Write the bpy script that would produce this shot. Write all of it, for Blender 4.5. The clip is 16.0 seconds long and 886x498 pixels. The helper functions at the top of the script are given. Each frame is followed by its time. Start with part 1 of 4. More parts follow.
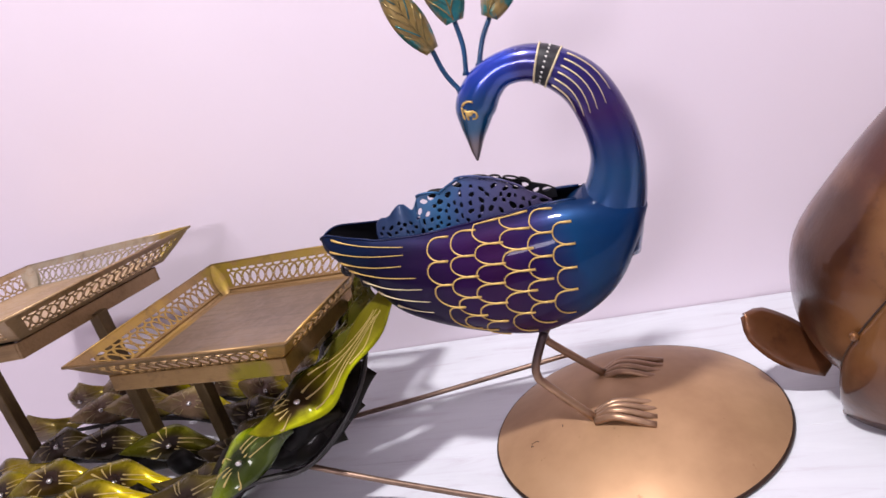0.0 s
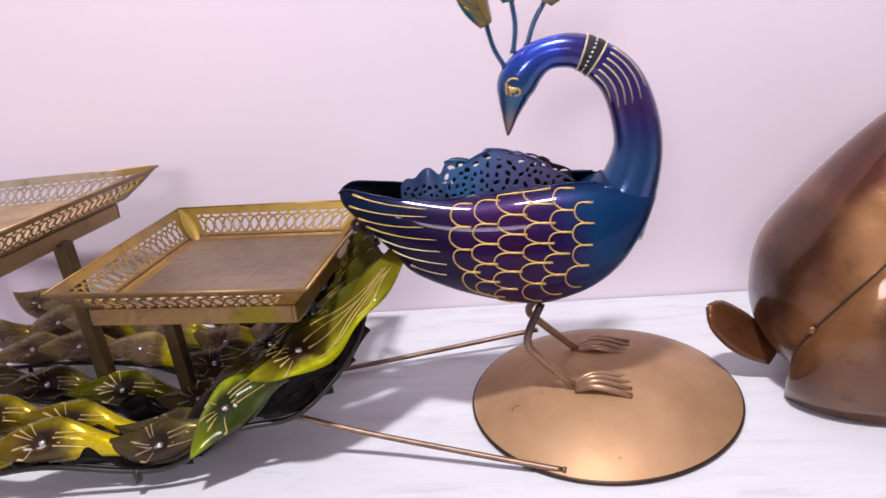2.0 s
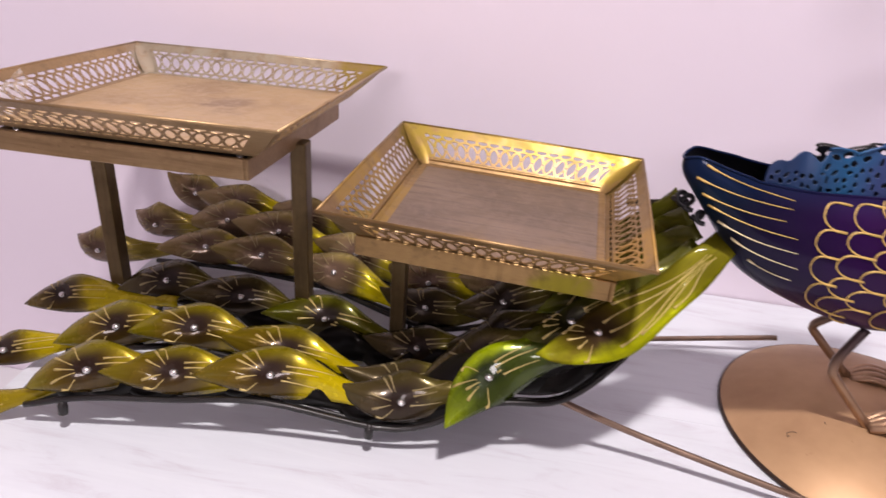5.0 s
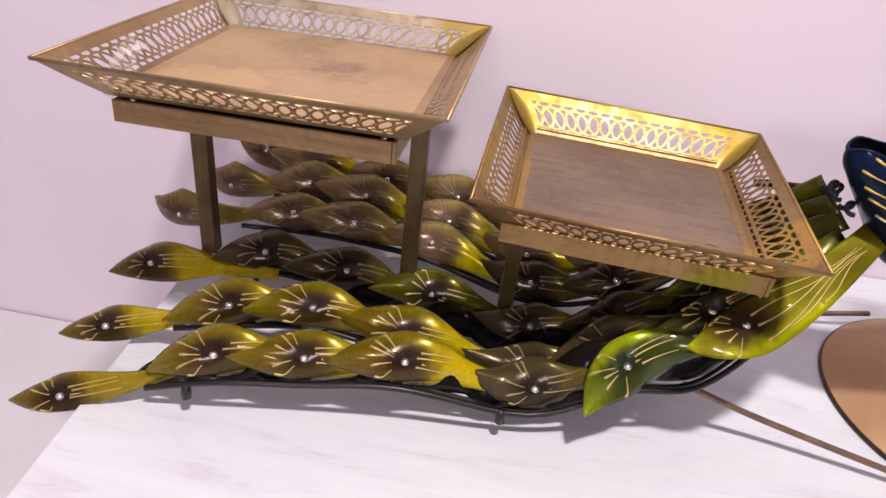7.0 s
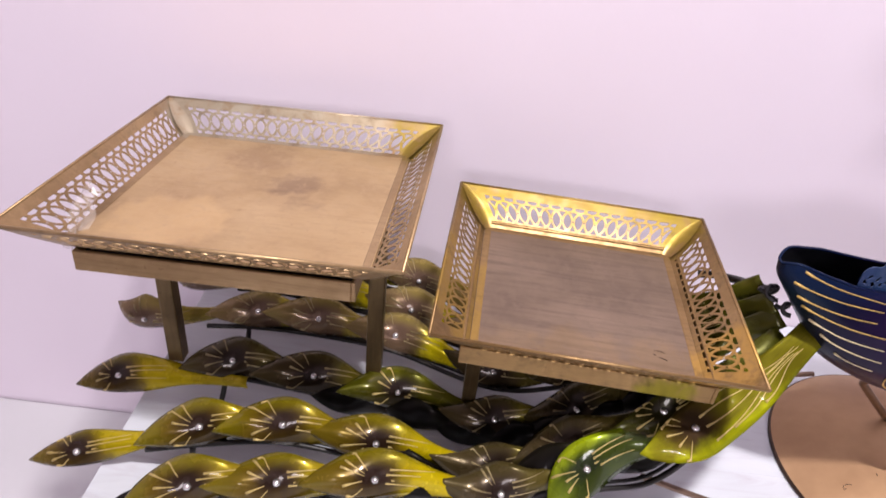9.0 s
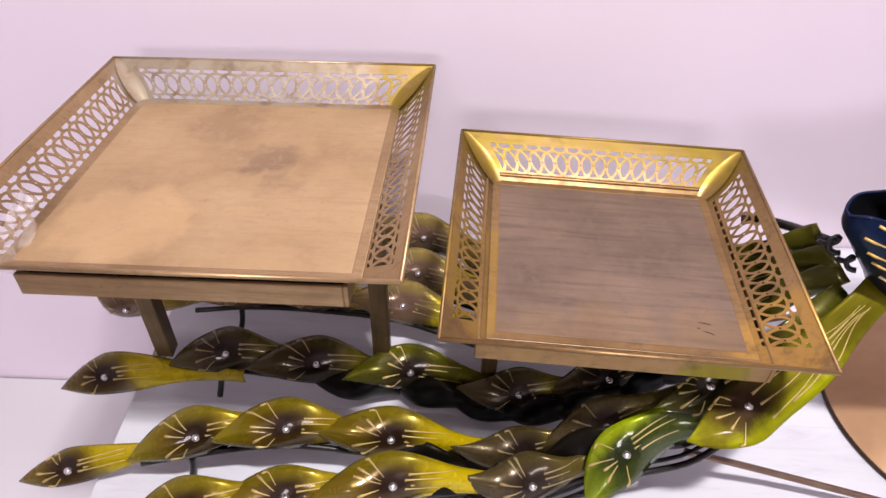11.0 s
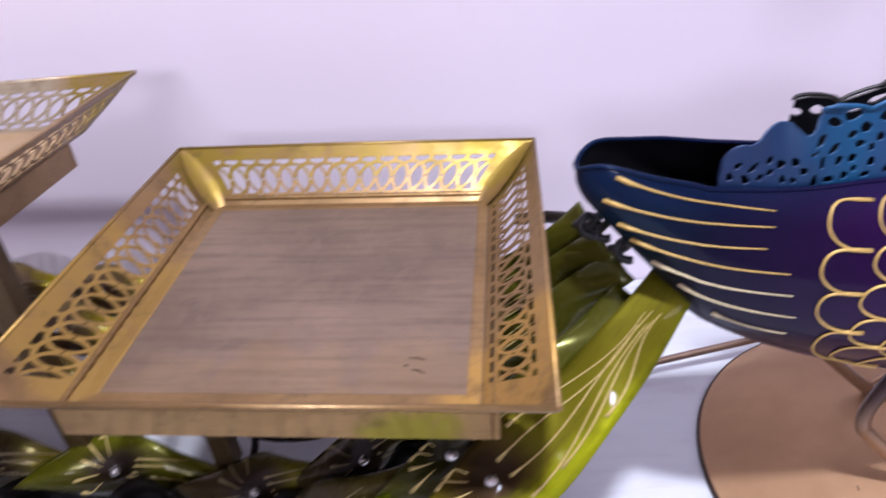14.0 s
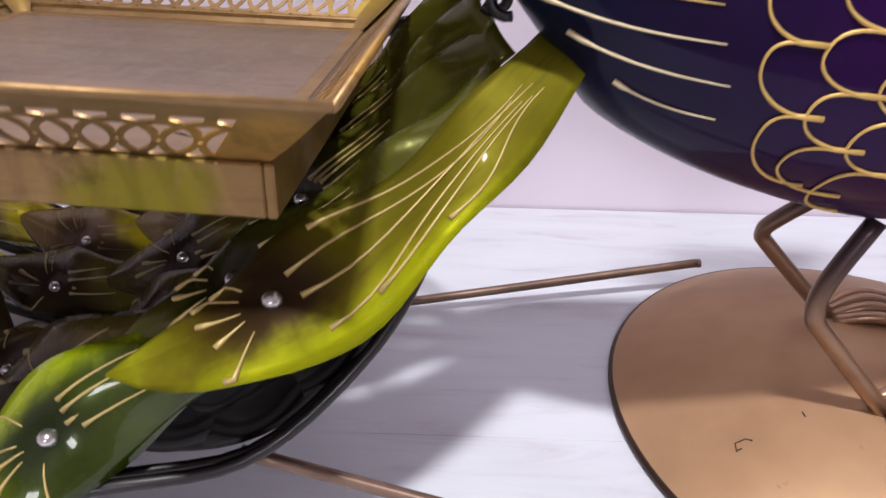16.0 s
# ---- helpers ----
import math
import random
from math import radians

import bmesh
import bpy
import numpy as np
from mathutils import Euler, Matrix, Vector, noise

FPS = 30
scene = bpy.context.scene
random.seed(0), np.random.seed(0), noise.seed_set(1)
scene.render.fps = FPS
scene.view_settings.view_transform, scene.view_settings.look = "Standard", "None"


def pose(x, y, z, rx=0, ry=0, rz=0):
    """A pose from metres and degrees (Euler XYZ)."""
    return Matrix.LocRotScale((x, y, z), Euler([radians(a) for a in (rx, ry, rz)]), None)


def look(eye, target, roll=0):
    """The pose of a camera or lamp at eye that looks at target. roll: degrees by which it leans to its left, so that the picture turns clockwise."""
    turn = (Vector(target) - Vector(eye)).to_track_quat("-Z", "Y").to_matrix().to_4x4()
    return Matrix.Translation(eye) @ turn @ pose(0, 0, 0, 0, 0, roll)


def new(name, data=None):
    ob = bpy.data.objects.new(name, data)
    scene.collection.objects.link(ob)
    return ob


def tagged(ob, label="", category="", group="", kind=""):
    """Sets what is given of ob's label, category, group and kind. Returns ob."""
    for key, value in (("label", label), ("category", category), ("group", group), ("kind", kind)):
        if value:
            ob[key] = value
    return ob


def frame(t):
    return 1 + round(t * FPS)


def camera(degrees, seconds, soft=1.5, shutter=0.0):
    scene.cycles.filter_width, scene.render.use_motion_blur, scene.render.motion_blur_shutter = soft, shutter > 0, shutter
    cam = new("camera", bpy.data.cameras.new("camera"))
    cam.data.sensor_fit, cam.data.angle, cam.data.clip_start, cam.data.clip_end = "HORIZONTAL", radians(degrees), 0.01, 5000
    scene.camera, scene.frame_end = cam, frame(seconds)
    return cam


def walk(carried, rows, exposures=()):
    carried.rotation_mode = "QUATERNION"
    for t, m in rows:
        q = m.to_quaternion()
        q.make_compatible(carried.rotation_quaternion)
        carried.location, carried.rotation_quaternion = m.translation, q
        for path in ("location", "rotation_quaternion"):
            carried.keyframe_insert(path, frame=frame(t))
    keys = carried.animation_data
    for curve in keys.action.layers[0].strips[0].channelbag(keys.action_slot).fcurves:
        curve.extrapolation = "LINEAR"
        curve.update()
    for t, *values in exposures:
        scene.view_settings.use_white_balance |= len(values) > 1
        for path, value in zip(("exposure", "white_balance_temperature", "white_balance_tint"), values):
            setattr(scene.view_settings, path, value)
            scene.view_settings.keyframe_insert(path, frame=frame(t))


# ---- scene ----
cam = camera(64.9, 16.0, shutter=0.5)
PATH = [
    (0, (0.059, -0.523, 1.127), (-0.565, 1.268, 0.493), -17.1),
    (0.5, (0.043, -0.549, 1.14), (-0.543, 1.258, 0.514), -15.6),
    (1, (0.018, -0.56, 1.143), (-0.457, 1.269, 0.487), -12.9),
    (1.5, (-0.015, -0.566, 1.146), (-0.395, 1.258, 0.42), -9.9),
    (2, (-0.051, -0.571, 1.142), (-0.322, 1.267, 0.401), -7.1),
    (2.5, (-0.129, -0.557, 1.14), (-0.332, 1.259, 0.326), -2.9),
    (3, (-0.185, -0.544, 1.143), (-0.388, 1.245, 0.272), -0.4),
    (3.5, (-0.219, -0.531, 1.141), (-0.432, 1.241, 0.238), 1.6),
    (4, (-0.25, -0.516, 1.14), (-0.444, 1.247, 0.217), 2.7),
    (4.5, (-0.268, -0.514, 1.141), (-0.482, 1.241, 0.207), 3.1),
    (5, (-0.309, -0.507, 1.137), (-0.542, 1.247, 0.205), 4.6),
    (5.2, (-0.324, -0.502, 1.138), (-0.564, 1.25, 0.203), 5.2),
    (7.3, (-0.442, -0.481, 1.163), (-0.505, 1.178, 0.047), 8.6),
    (7.5, (-0.443, -0.472, 1.177), (-0.439, 1.194, 0.071), 8.7),
    (8, (-0.442, -0.456, 1.204), (-0.412, 1.177, 0.05), 8.8),
    (8.5, (-0.441, -0.456, 1.231), (-0.471, 1.234, 0.161), 6.0),
    (9, (-0.442, -0.453, 1.241), (-0.469, 1.209, 0.128), 6.1),
    (9.5, (-0.447, -0.449, 1.247), (-0.49, 1.128, 0.017), 5.7),
    (9.7, (-0.448, -0.435, 1.256), (-0.484, 1.116, -0.006), 5.0),
    (12, (-0.428, -0.334, 1.224), (-0.493, 1.127, -0.141), -1.3),
    (12.5, (-0.394, -0.323, 1.21), (-0.473, 1.126, -0.166), -2.8),
    (13, (-0.364, -0.31, 1.164), (-0.469, 1.169, -0.178), -3.8),
    (13.5, (-0.304, -0.29, 1.128), (-0.467, 1.303, -0.07), -5.4),
    (14, (-0.247, -0.279, 1.11), (-0.377, 1.386, 0.01), -5.6),
    (14.5, (-0.204, -0.258, 1.082), (-0.191, 1.509, 0.145), -4.6),
    (15, (-0.18, -0.244, 1.045), (-0.229, 1.419, -0.064), -6.1),
    (15.5, (-0.187, -0.245, 1.009), (-0.253, 1.433, -0.078), -2.5),
    (16, (-0.2, -0.249, 0.979), (-0.237, 1.476, -0.033), 1.0),
]
TONE = [(0, -0.01, 6450, 9), (5, -0.04, 6760, 10), (7.5, 0.0, 6920, 10), (8.6, 0.08, 6330, 6), (9.6, 0.08, 6860, 11), (12, 0.11, 6300, 9), (13.5, 0.12, 5880, 9), (14.5, 0.0, 5640, 8), (15.3, -0.11, 6100, 8), (16, -0.09, 6300, 6)]
walk(cam, [(t, look(eye, target, roll)) for t, eye, target, roll in PATH], TONE)

# ---- world, lamps, exposure ----
world = bpy.data.worlds.new("room_air")
scene.world = world
world.use_nodes = True
world.node_tree.nodes["Background"].inputs["Color"].default_value = (0.9, 0.86, 0.95, 1)
world.node_tree.nodes["Background"].inputs["Strength"].default_value = 0.02


def lamp(name, eye, target, sx, sy, watts, colour):
    data = bpy.data.lights.new(name, "AREA")
    data.shape, data.size, data.size_y, data.energy, data.color = "RECTANGLE", sx, sy, watts, colour
    ob = new(name, data)
    ob.matrix_world = look(eye, target)
    return ob


lamp("ceiling_light", (-0.15, -0.60, 2.62), (-0.15, -0.3, 0.75), 0.16, 0.10, 42, (1.0, 0.935, 0.965))
lamp("far_light", (-0.55, -3.0, 2.05), (-0.3, 0.0, 0.9), 0.7, 0.4, 23, (1.0, 0.91, 0.99))


# ---- material helpers ----
class Nodes:
    def __init__(self, name):
        self.mat = bpy.data.materials.new(name)
        self.mat.use_nodes = True
        self.tree = self.mat.node_tree
        self.bsdf = self.tree.nodes["Principled BSDF"]

    def add(self, kind, **values):
        node = self.tree.nodes.new(kind)
        for key, value in values.items():
            node.inputs[key].default_value = value
        return node

    def link(self, a, b):
        self.tree.links.new(a, b)

    def coords(self, out="Object"):
        return self.add("ShaderNodeTexCoord").outputs[out]

    def noise(self, scale, detail=4.0, rough=0.6, vector=None, stretch=None, distortion=0.0):
        node = self.add("ShaderNodeTexNoise", Scale=scale, Detail=detail, Roughness=rough, Distortion=distortion)
        vector = vector or self.coords()
        if stretch:
            mapping = self.add("ShaderNodeMapping", Scale=stretch)
            self.link(vector, mapping.inputs["Vector"])
            vector = mapping.outputs["Vector"]
        self.link(vector, node.inputs["Vector"])
        return node.outputs["Fac"]

    def ramp(self, fac, stops, smooth=False):
        node = self.add("ShaderNodeValToRGB")
        if smooth:
            node.color_ramp.interpolation = "EASE"
        els = node.color_ramp.elements
        while len(els) < len(stops):
            els.new(0.5)
        for el, (pos, col) in zip(els, stops):
            el.position = pos
            el.color = (*col, 1) if len(col) == 3 else col
        self.link(fac, node.inputs["Fac"])
        return node.outputs["Color"]

    def mix(self, fac, a, b, blend="MIX"):
        node = self.tree.nodes.new("ShaderNodeMix")
        node.data_type, node.blend_type = "RGBA", blend
        for value, sock in ((fac, node.inputs[0]), (a, node.inputs[6]), (b, node.inputs[7])):
            if isinstance(value, (int, float)):
                sock.default_value = value
            elif isinstance(value, tuple):
                sock.default_value = (*value, 1)
            else:
                self.link(value, sock)
        return node.outputs[2]

    def math(self, op, a, b=0.0, c=0.0):
        node = self.tree.nodes.new("ShaderNodeMath")
        node.operation = op
        for value, sock in zip((a, b, c), node.inputs):
            if isinstance(value, (int, float)):
                sock.default_value = value
            else:
                self.link(value, sock)
        return node.outputs[0]

    def span(self, value, a, b, lo=0.0, hi=1.0):
        node = self.add("ShaderNodeMapRange")
        node.interpolation_type = "SMOOTHSTEP"
        self.link(value, node.inputs["Value"])
        for key, v in (("From Min", a), ("From Max", b), ("To Min", lo), ("To Max", hi)):
            node.inputs[key].default_value = v
        return node.outputs["Result"]

    def split(self, vector):
        node = self.add("ShaderNodeSeparateXYZ")
        self.link(vector, node.inputs[0])
        return node.outputs

    def bump(self, height, strength, distance=0.001):
        node = self.add("ShaderNodeBump", Strength=strength, Distance=distance)
        self.link(height, node.inputs["Height"])
        self.link(node.outputs["Normal"], self.bsdf.inputs["Normal"])

    def set(self, **values):
        for key, value in values.items():
            sock = self.bsdf.inputs[key.replace("_", " ")]
            if isinstance(value, (int, float)):
                sock.default_value = value
            elif isinstance(value, tuple):
                sock.default_value = (*value, 1)
            else:
                self.link(value, sock)
        return self.mat


def wall_paint(name, low, high):
    n = Nodes(name)
    big, fine = n.noise(1.6, 3), n.noise(140, 3)
    n.bump(fine, 0.15, 0.0006)
    return n.set(Base_Color=n.ramp(big, [(0.35, low), (0.65, high)]), Roughness=0.62)


def table_paint():
    n = Nodes("white_grained_board")
    grain = n.noise(9, 6, 0.65, stretch=(1.0, 7.0, 4.0), distortion=0.9)
    fine = n.noise(60, 4, 0.7, stretch=(0.8, 6.0, 4.0))
    cloud = n.noise(5, 4)
    col = n.ramp(grain, [(0.25, (0.49, 0.47, 0.515)), (0.45, (0.592, 0.613, 0.655)), (0.8, (0.642, 0.668, 0.705))])
    col = n.mix(n.span(cloud, 0.45, 0.75, 0.0, 0.25), col, (0.55, 0.51, 0.56))
    col = n.mix(n.span(fine, 0.62, 0.8, 0.0, 0.25), col, (0.58, 0.53, 0.58))
    n.bump(grain, 0.08, 0.0004)
    return n.set(Base_Color=col, Roughness=n.span(grain, 0.2, 0.8, 0.5, 0.4))


def brushed(name, dark, mid, light, rough=0.42, metal=0.85, grain=(3.0, 60.0, 60.0)):
    n = Nodes(name)
    streak = n.noise(7, 5, 0.7, stretch=grain)
    cloud = n.noise(14, 5, 0.6)
    speck = n.noise(220, 2, 0.5)
    col = n.ramp(cloud, [(0.3, dark), (0.5, mid), (0.72, light)])
    col = n.mix(n.span(streak, 0.4, 0.68, 0.0, 0.45), col, dark)
    col = n.mix(n.span(speck, 0.66, 0.74, 0.0, 0.5), col, dark)
    n.bump(streak, 0.12, 0.0004)
    return n.set(Base_Color=col, Metallic=metal, Roughness=n.span(cloud, 0.3, 0.7, rough + 0.1, rough - 0.05))


def tray_metal(name, dark, mid, light, patches, metal=0.6, grain=(4.0, 60.0, 30.0), streaks=0.4, wear=0.55):
    """Brushed brass-brown tray metal with patches of lacquer or tarnish: place, reach, colour, strength."""
    n = Nodes(name)
    streak = n.noise(7, 5, 0.7, stretch=grain)
    cloud = n.noise(12, 5, 0.6)
    speck = n.noise(260, 2, 0.5)
    col = n.ramp(cloud, [(0.3, dark), (0.5, mid), (0.72, light)])
    col = n.mix(n.span(streak, 0.42, 0.7, 0.0, streaks), col, dark)
    col = n.mix(n.span(speck, 0.68, 0.75, 0.0, 0.5), col, dark)
    place = n.coords()
    for spot, reach, colour, strength in patches:
        gap = n.add("ShaderNodeVectorMath")
        gap.operation = "DISTANCE"
        n.link(place, gap.inputs[0])
        gap.inputs[1].default_value = spot
        far = n.math("ADD", gap.outputs["Value"], n.math("MULTIPLY", n.math("SUBTRACT", n.noise(38, 4), 0.5), 0.05))
        col = n.mix(n.span(far, reach, reach + 0.016, strength, 0.0), col, colour)
    rub = n.noise(75, 5, 0.7, distortion=0.6)
    col = n.mix(n.span(rub, 0.50, 0.64, 0.0, 0.5), col, mid)
    worn = n.noise(48, 6, 0.68)
    col = n.mix(n.span(worn, 0.50, 0.70, 0.0, wear), col, tuple(c * 0.6 for c in dark))
    n.bump(n.math("ADD", streak, n.math("MULTIPLY", rub, 0.8)), 0.2, 0.0005)
    return n.set(Base_Color=col, Metallic=metal, Roughness=n.span(rub, 0.3, 0.7, 0.48, 0.32))


def peacock_paint():
    """Metallic lacquer: teal tail tip, purple flank, blue breast and neck."""
    n = Nodes("peacock_lacquer")
    x, y, z = n.split(n.coords())[:3]
    cloud = n.noise(16, 4, 0.55)
    wob = n.math("ADD", x, n.math("MULTIPLY", n.math("SUBTRACT", cloud, 0.5), 0.05))
    col = n.ramp(n.span(wob, -0.225, 0.055), [
        (0.0, (0.003, 0.017, 0.036)), (0.13, (0.0045, 0.0050, 0.020)), (0.3, (0.0120, 0.0042, 0.029)), (0.45, (0.021, 0.00375, 0.0435)),
        (0.62, (0.024, 0.00375, 0.0375)), (0.76, (0.015, 0.00525, 0.0525)), (0.88, (0.003, 0.036, 0.11)), (1.0, (0.003, 0.022, 0.085))])
    low = n.span(n.math("ADD", z, n.math("MULTIPLY", cloud, 0.03)), 0.90, 0.87)
    col = n.mix(n.math("MULTIPLY", low, 0.8), col, (0.003, 0.018, 0.07))
    top = n.span(z, 0.958, 0.978)
    col = n.mix(n.math("MULTIPLY", top, 0.75), col, (0.004, 0.010, 0.042))
    fine = n.noise(300, 2)
    n.bump(n.noise(30, 4, 0.6), 0.16, 0.0016)
    return n.set(Base_Color=col, Metallic=0.25, Roughness=n.span(fine, 0.3, 0.7, 0.40, 0.32), Coat_Weight=0.22, Coat_Roughness=0.04, Specular_IOR_Level=0.05)


def neck_paint():
    n = Nodes("neck_lacquer")
    x, y, z = n.split(n.coords())[:3]
    cloud = n.noise(22, 4, 0.55)
    zz = n.math("ADD", z, n.math("MULTIPLY", n.math("SUBTRACT", cloud, 0.5), 0.03))
    col = n.ramp(n.span(zz, 0.93, 1.085), [(0.0, (0.008, 0.05, 0.17)), (0.3, (0.006, 0.055, 0.16)), (0.55, (0.014, 0.02, 0.13)), (0.72, (0.035, 0.010, 0.10)), (1.0, (0.02, 0.02, 0.16))])
    blue = n.span(n.math("ADD", x, n.math("MULTIPLY", cloud, 0.01)), -0.012, -0.026)
    col = n.mix(blue, col, n.ramp(n.span(zz, 1.03, 1.085), [(0.0, (0.004, 0.07, 0.16)), (0.55, (0.006, 0.05, 0.2)), (1.0, (0.01, 0.04, 0.42))]))
    beak = n.math("MULTIPLY", n.span(z, 1.040, 1.024), n.span(x, -0.035, -0.045))
    col = n.mix(beak, col, (0.15, 0.115, 0.12))
    n.bump(n.noise(42, 4, 0.6), 0.30, 0.0016)
    return n.set(Base_Color=col, Metallic=0.45, Roughness=0.22, Coat_Weight=0.6, Coat_Roughness=0.06)


def leaf_paint(name, ends, mid, heart, edge, gloss=0.5, side=-1, reach=0.43):
    """Lacquered leaf in its own UV, which lies 8 to the metre round the rivet at (0.5, 0.5)."""
    n = Nodes(name)
    uv = n.add("ShaderNodeUVMap")
    u, v = n.split(uv.outputs["UV"])[:2]
    info = n.add("ShaderNodeObjectInfo").outputs["Random"]
    cloud = n.noise(60, 3, 0.6)
    uu = n.math("ADD", u, n.math("MULTIPLY", n.math("SUBTRACT", cloud, 0.5), 0.22))
    back = n.span(uu, reach, reach - 0.19)
    lit = n.math("MULTIPLY", back, n.span(info, 0.2, 0.65, 1.0, 0.35))
    col = n.mix(lit, mid, ends)
    col = n.mix(n.math("MULTIPLY", n.span(uu, 0.62, 0.88), n.span(info, 0.2, 0.9, 0.3, 0.85)), col, edge)
    far = n.add("ShaderNodeVectorMath")
    far.operation = "DISTANCE"
    n.link(uv.outputs["UV"], far.inputs[0])
    far.inputs[1].default_value = (0.5, 0.5, 0)
    ring = n.math("ADD", far.outputs["Value"], n.math("MULTIPLY", n.math("SUBTRACT", cloud, 0.5), 0.12))
    col = n.mix(n.span(ring, 0.05, 0.21, 0.92, 0.0), col, heart)
    col = n.mix(n.span(n.math("ADD", v, n.math("MULTIPLY", n.math("SUBTRACT", cloud, 0.5), 0.1)), 0.5 + 0.06 * side, 0.5 + 0.16 * side, 0.0, 0.75), col, edge)
    if side < 0:
        # near half: brown lacquer, with the shade of the lower side painted in
        low = n.math("MULTIPLY", n.span(n.math("ADD", v, n.math("MULTIPLY", n.math("SUBTRACT", cloud, 0.5), 0.12)), 0.505, 0.60, 0.0, 0.75), n.span(uu, 0.30, 0.42))
        col = n.mix(low, col, tuple(0.55 * m + 0.45 * h for m, h in zip(mid, heart)))
    vein = n.noise(12, 3, 0.6, vector=uv.outputs["UV"], stretch=(0.6, 5.0, 1.0))
    col = n.mix(n.span(vein, 0.5, 0.72, 0.0, 0.22), col, heart)
    n.bump(n.noise(46, 3, 0.5), 0.20, 0.003)
    return n.set(Base_Color=col, Metallic=0.5 if gloss < 0.2 else 0.25, Roughness=n.span(cloud, 0.3, 0.7, 0.62, 0.52) if gloss < 0.1 else n.span(cloud, 0.3, 0.7, 0.48, 0.36) if gloss < 0.2 else n.span(cloud, 0.3, 0.7, 0.30, 0.2), Specular_IOR_Level=min(0.12, gloss), Coat_Weight=gloss * 0.6, Coat_Roughness=0.04)


def plain(name, colour, metal=0.0, rough=0.5, spread=0.3, coat=0.0):
    n = Nodes(name)
    cloud = n.noise(45, 4)
    dark = tuple(c * (1 - spread) for c in colour)
    n.bump(n.noise(180, 3), 0.08, 0.0005)
    return n.set(Base_Color=n.ramp(cloud, [(0.3, dark), (0.7, colour)]), Metallic=metal, Roughness=rough, Coat_Weight=coat)


def bronze_dome():
    n = Nodes("bronze_dome_paint")
    cloud, speck = n.noise(9, 5, 0.6), n.noise(90, 3, 0.6)
    col = n.ramp(cloud, [(0.3, (0.31, 0.180, 0.096)), (0.55, (0.425, 0.262, 0.142)), (0.75, (0.475, 0.305, 0.172))])
    col = n.mix(n.span(n.noise(26, 5, 0.7), 0.66, 0.78, 0.0, 0.45), col, (0.20, 0.10, 0.05))
    col = n.mix(n.span(speck, 0.7, 0.8, 0.0, 0.5), col, (0.16, 0.08, 0.04))
    n.bump(speck, 0.05, 0.0005)
    return n.set(Base_Color=col, Metallic=0.36, Roughness=n.span(cloud, 0.3, 0.7, 0.52, 0.44), Specular_IOR_Level=0.2)


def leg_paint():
    """Bronze wire, its upper end painted dark for the body's shade and reflection."""
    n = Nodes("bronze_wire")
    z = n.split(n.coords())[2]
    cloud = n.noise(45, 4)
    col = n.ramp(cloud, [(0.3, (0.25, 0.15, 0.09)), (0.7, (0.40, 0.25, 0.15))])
    hip_shade = n.span(n.math("ADD", z, n.math("MULTIPLY", n.math("SUBTRACT", cloud, 0.5), 0.03)), 0.815, 0.858, 0.0, 0.9)
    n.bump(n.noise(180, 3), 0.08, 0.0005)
    return n.set(Base_Color=n.mix(hip_shade, col, (0.035, 0.024, 0.034)), Metallic=0.65, Roughness=0.36)


def patina():
    """Brown patina, smooth and glossy, with dark, reddish and golden spots: place, reach, fade, colour, strength."""
    n = Nodes("brown_patina")
    cloud, mid = n.noise(9, 4, 0.5, distortion=0.4), n.noise(42, 5, 0.6)
    col = n.ramp(cloud, [(0.3, (0.058, 0.020, 0.008)), (0.5, (0.120, 0.046, 0.018)), (0.7, (0.195, 0.090, 0.038))])
    place = n.coords()
    for spot, reach, fade, colour, strength in (
            ((0.142, 0.00, 0.86), 0.018, 0.026, (0.014, 0.004, 0.003), 0.6), ((0.160, 0.00, 0.91), 0.022, 0.026, (0.018, 0.005, 0.003), 0.6),
            ((0.205, 0.00, 0.965), 0.026, 0.030, (0.060, 0.014, 0.006), 0.9), ((0.180, -0.055, 0.845), 0.010, 0.030, (0.21, 0.095, 0.030), 0.8),
            ((0.205, -0.065, 0.895), 0.016, 0.030, (0.25, 0.125, 0.05), 0.75), ((0.232, -0.085, 0.885), 0.012, 0.022, (0.030, 0.014, 0.009), 0.75),
            ((0.198, -0.05, 0.935), 0.014, 0.03, (0.30, 0.155, 0.06), 0.65), ((0.245, -0.06, 0.945), 0.018, 0.03, (0.22, 0.10, 0.045), 0.5), ((0.205, -0.085, 0.80), 0.02, 0.03, (0.17, 0.085, 0.045), 0.6), ((0.235, -0.10, 0.85), 0.014, 0.03, (0.075, 0.022, 0.009), 0.8)):
        gap = n.add("ShaderNodeVectorMath")
        gap.operation = "DISTANCE"
        n.link(place, gap.inputs[0])
        gap.inputs[1].default_value = spot
        far = n.math("ADD", gap.outputs["Value"], n.math("MULTIPLY", n.math("SUBTRACT", cloud, 0.5), 0.06))
        col = n.mix(n.span(far, reach, reach + fade, strength, 0.0), col, colour)
    col = n.mix(n.span(mid, 0.52, 0.72, 0.0, 0.55), col, (0.045, 0.015, 0.009))
    n.bump(n.math("ADD", n.math("MULTIPLY", n.noise(11, 2, 0.4), 1.0), n.math("MULTIPLY", mid, 0.10)), 0.45, 0.012)
    return n.set(Base_Color=col, Metallic=0.45, Roughness=n.span(mid, 0.3, 0.7, 0.40, 0.3), Specular_IOR_Level=0.2, Coat_Weight=0.75, Coat_Roughness=0.05, Coat_IOR=1.4)


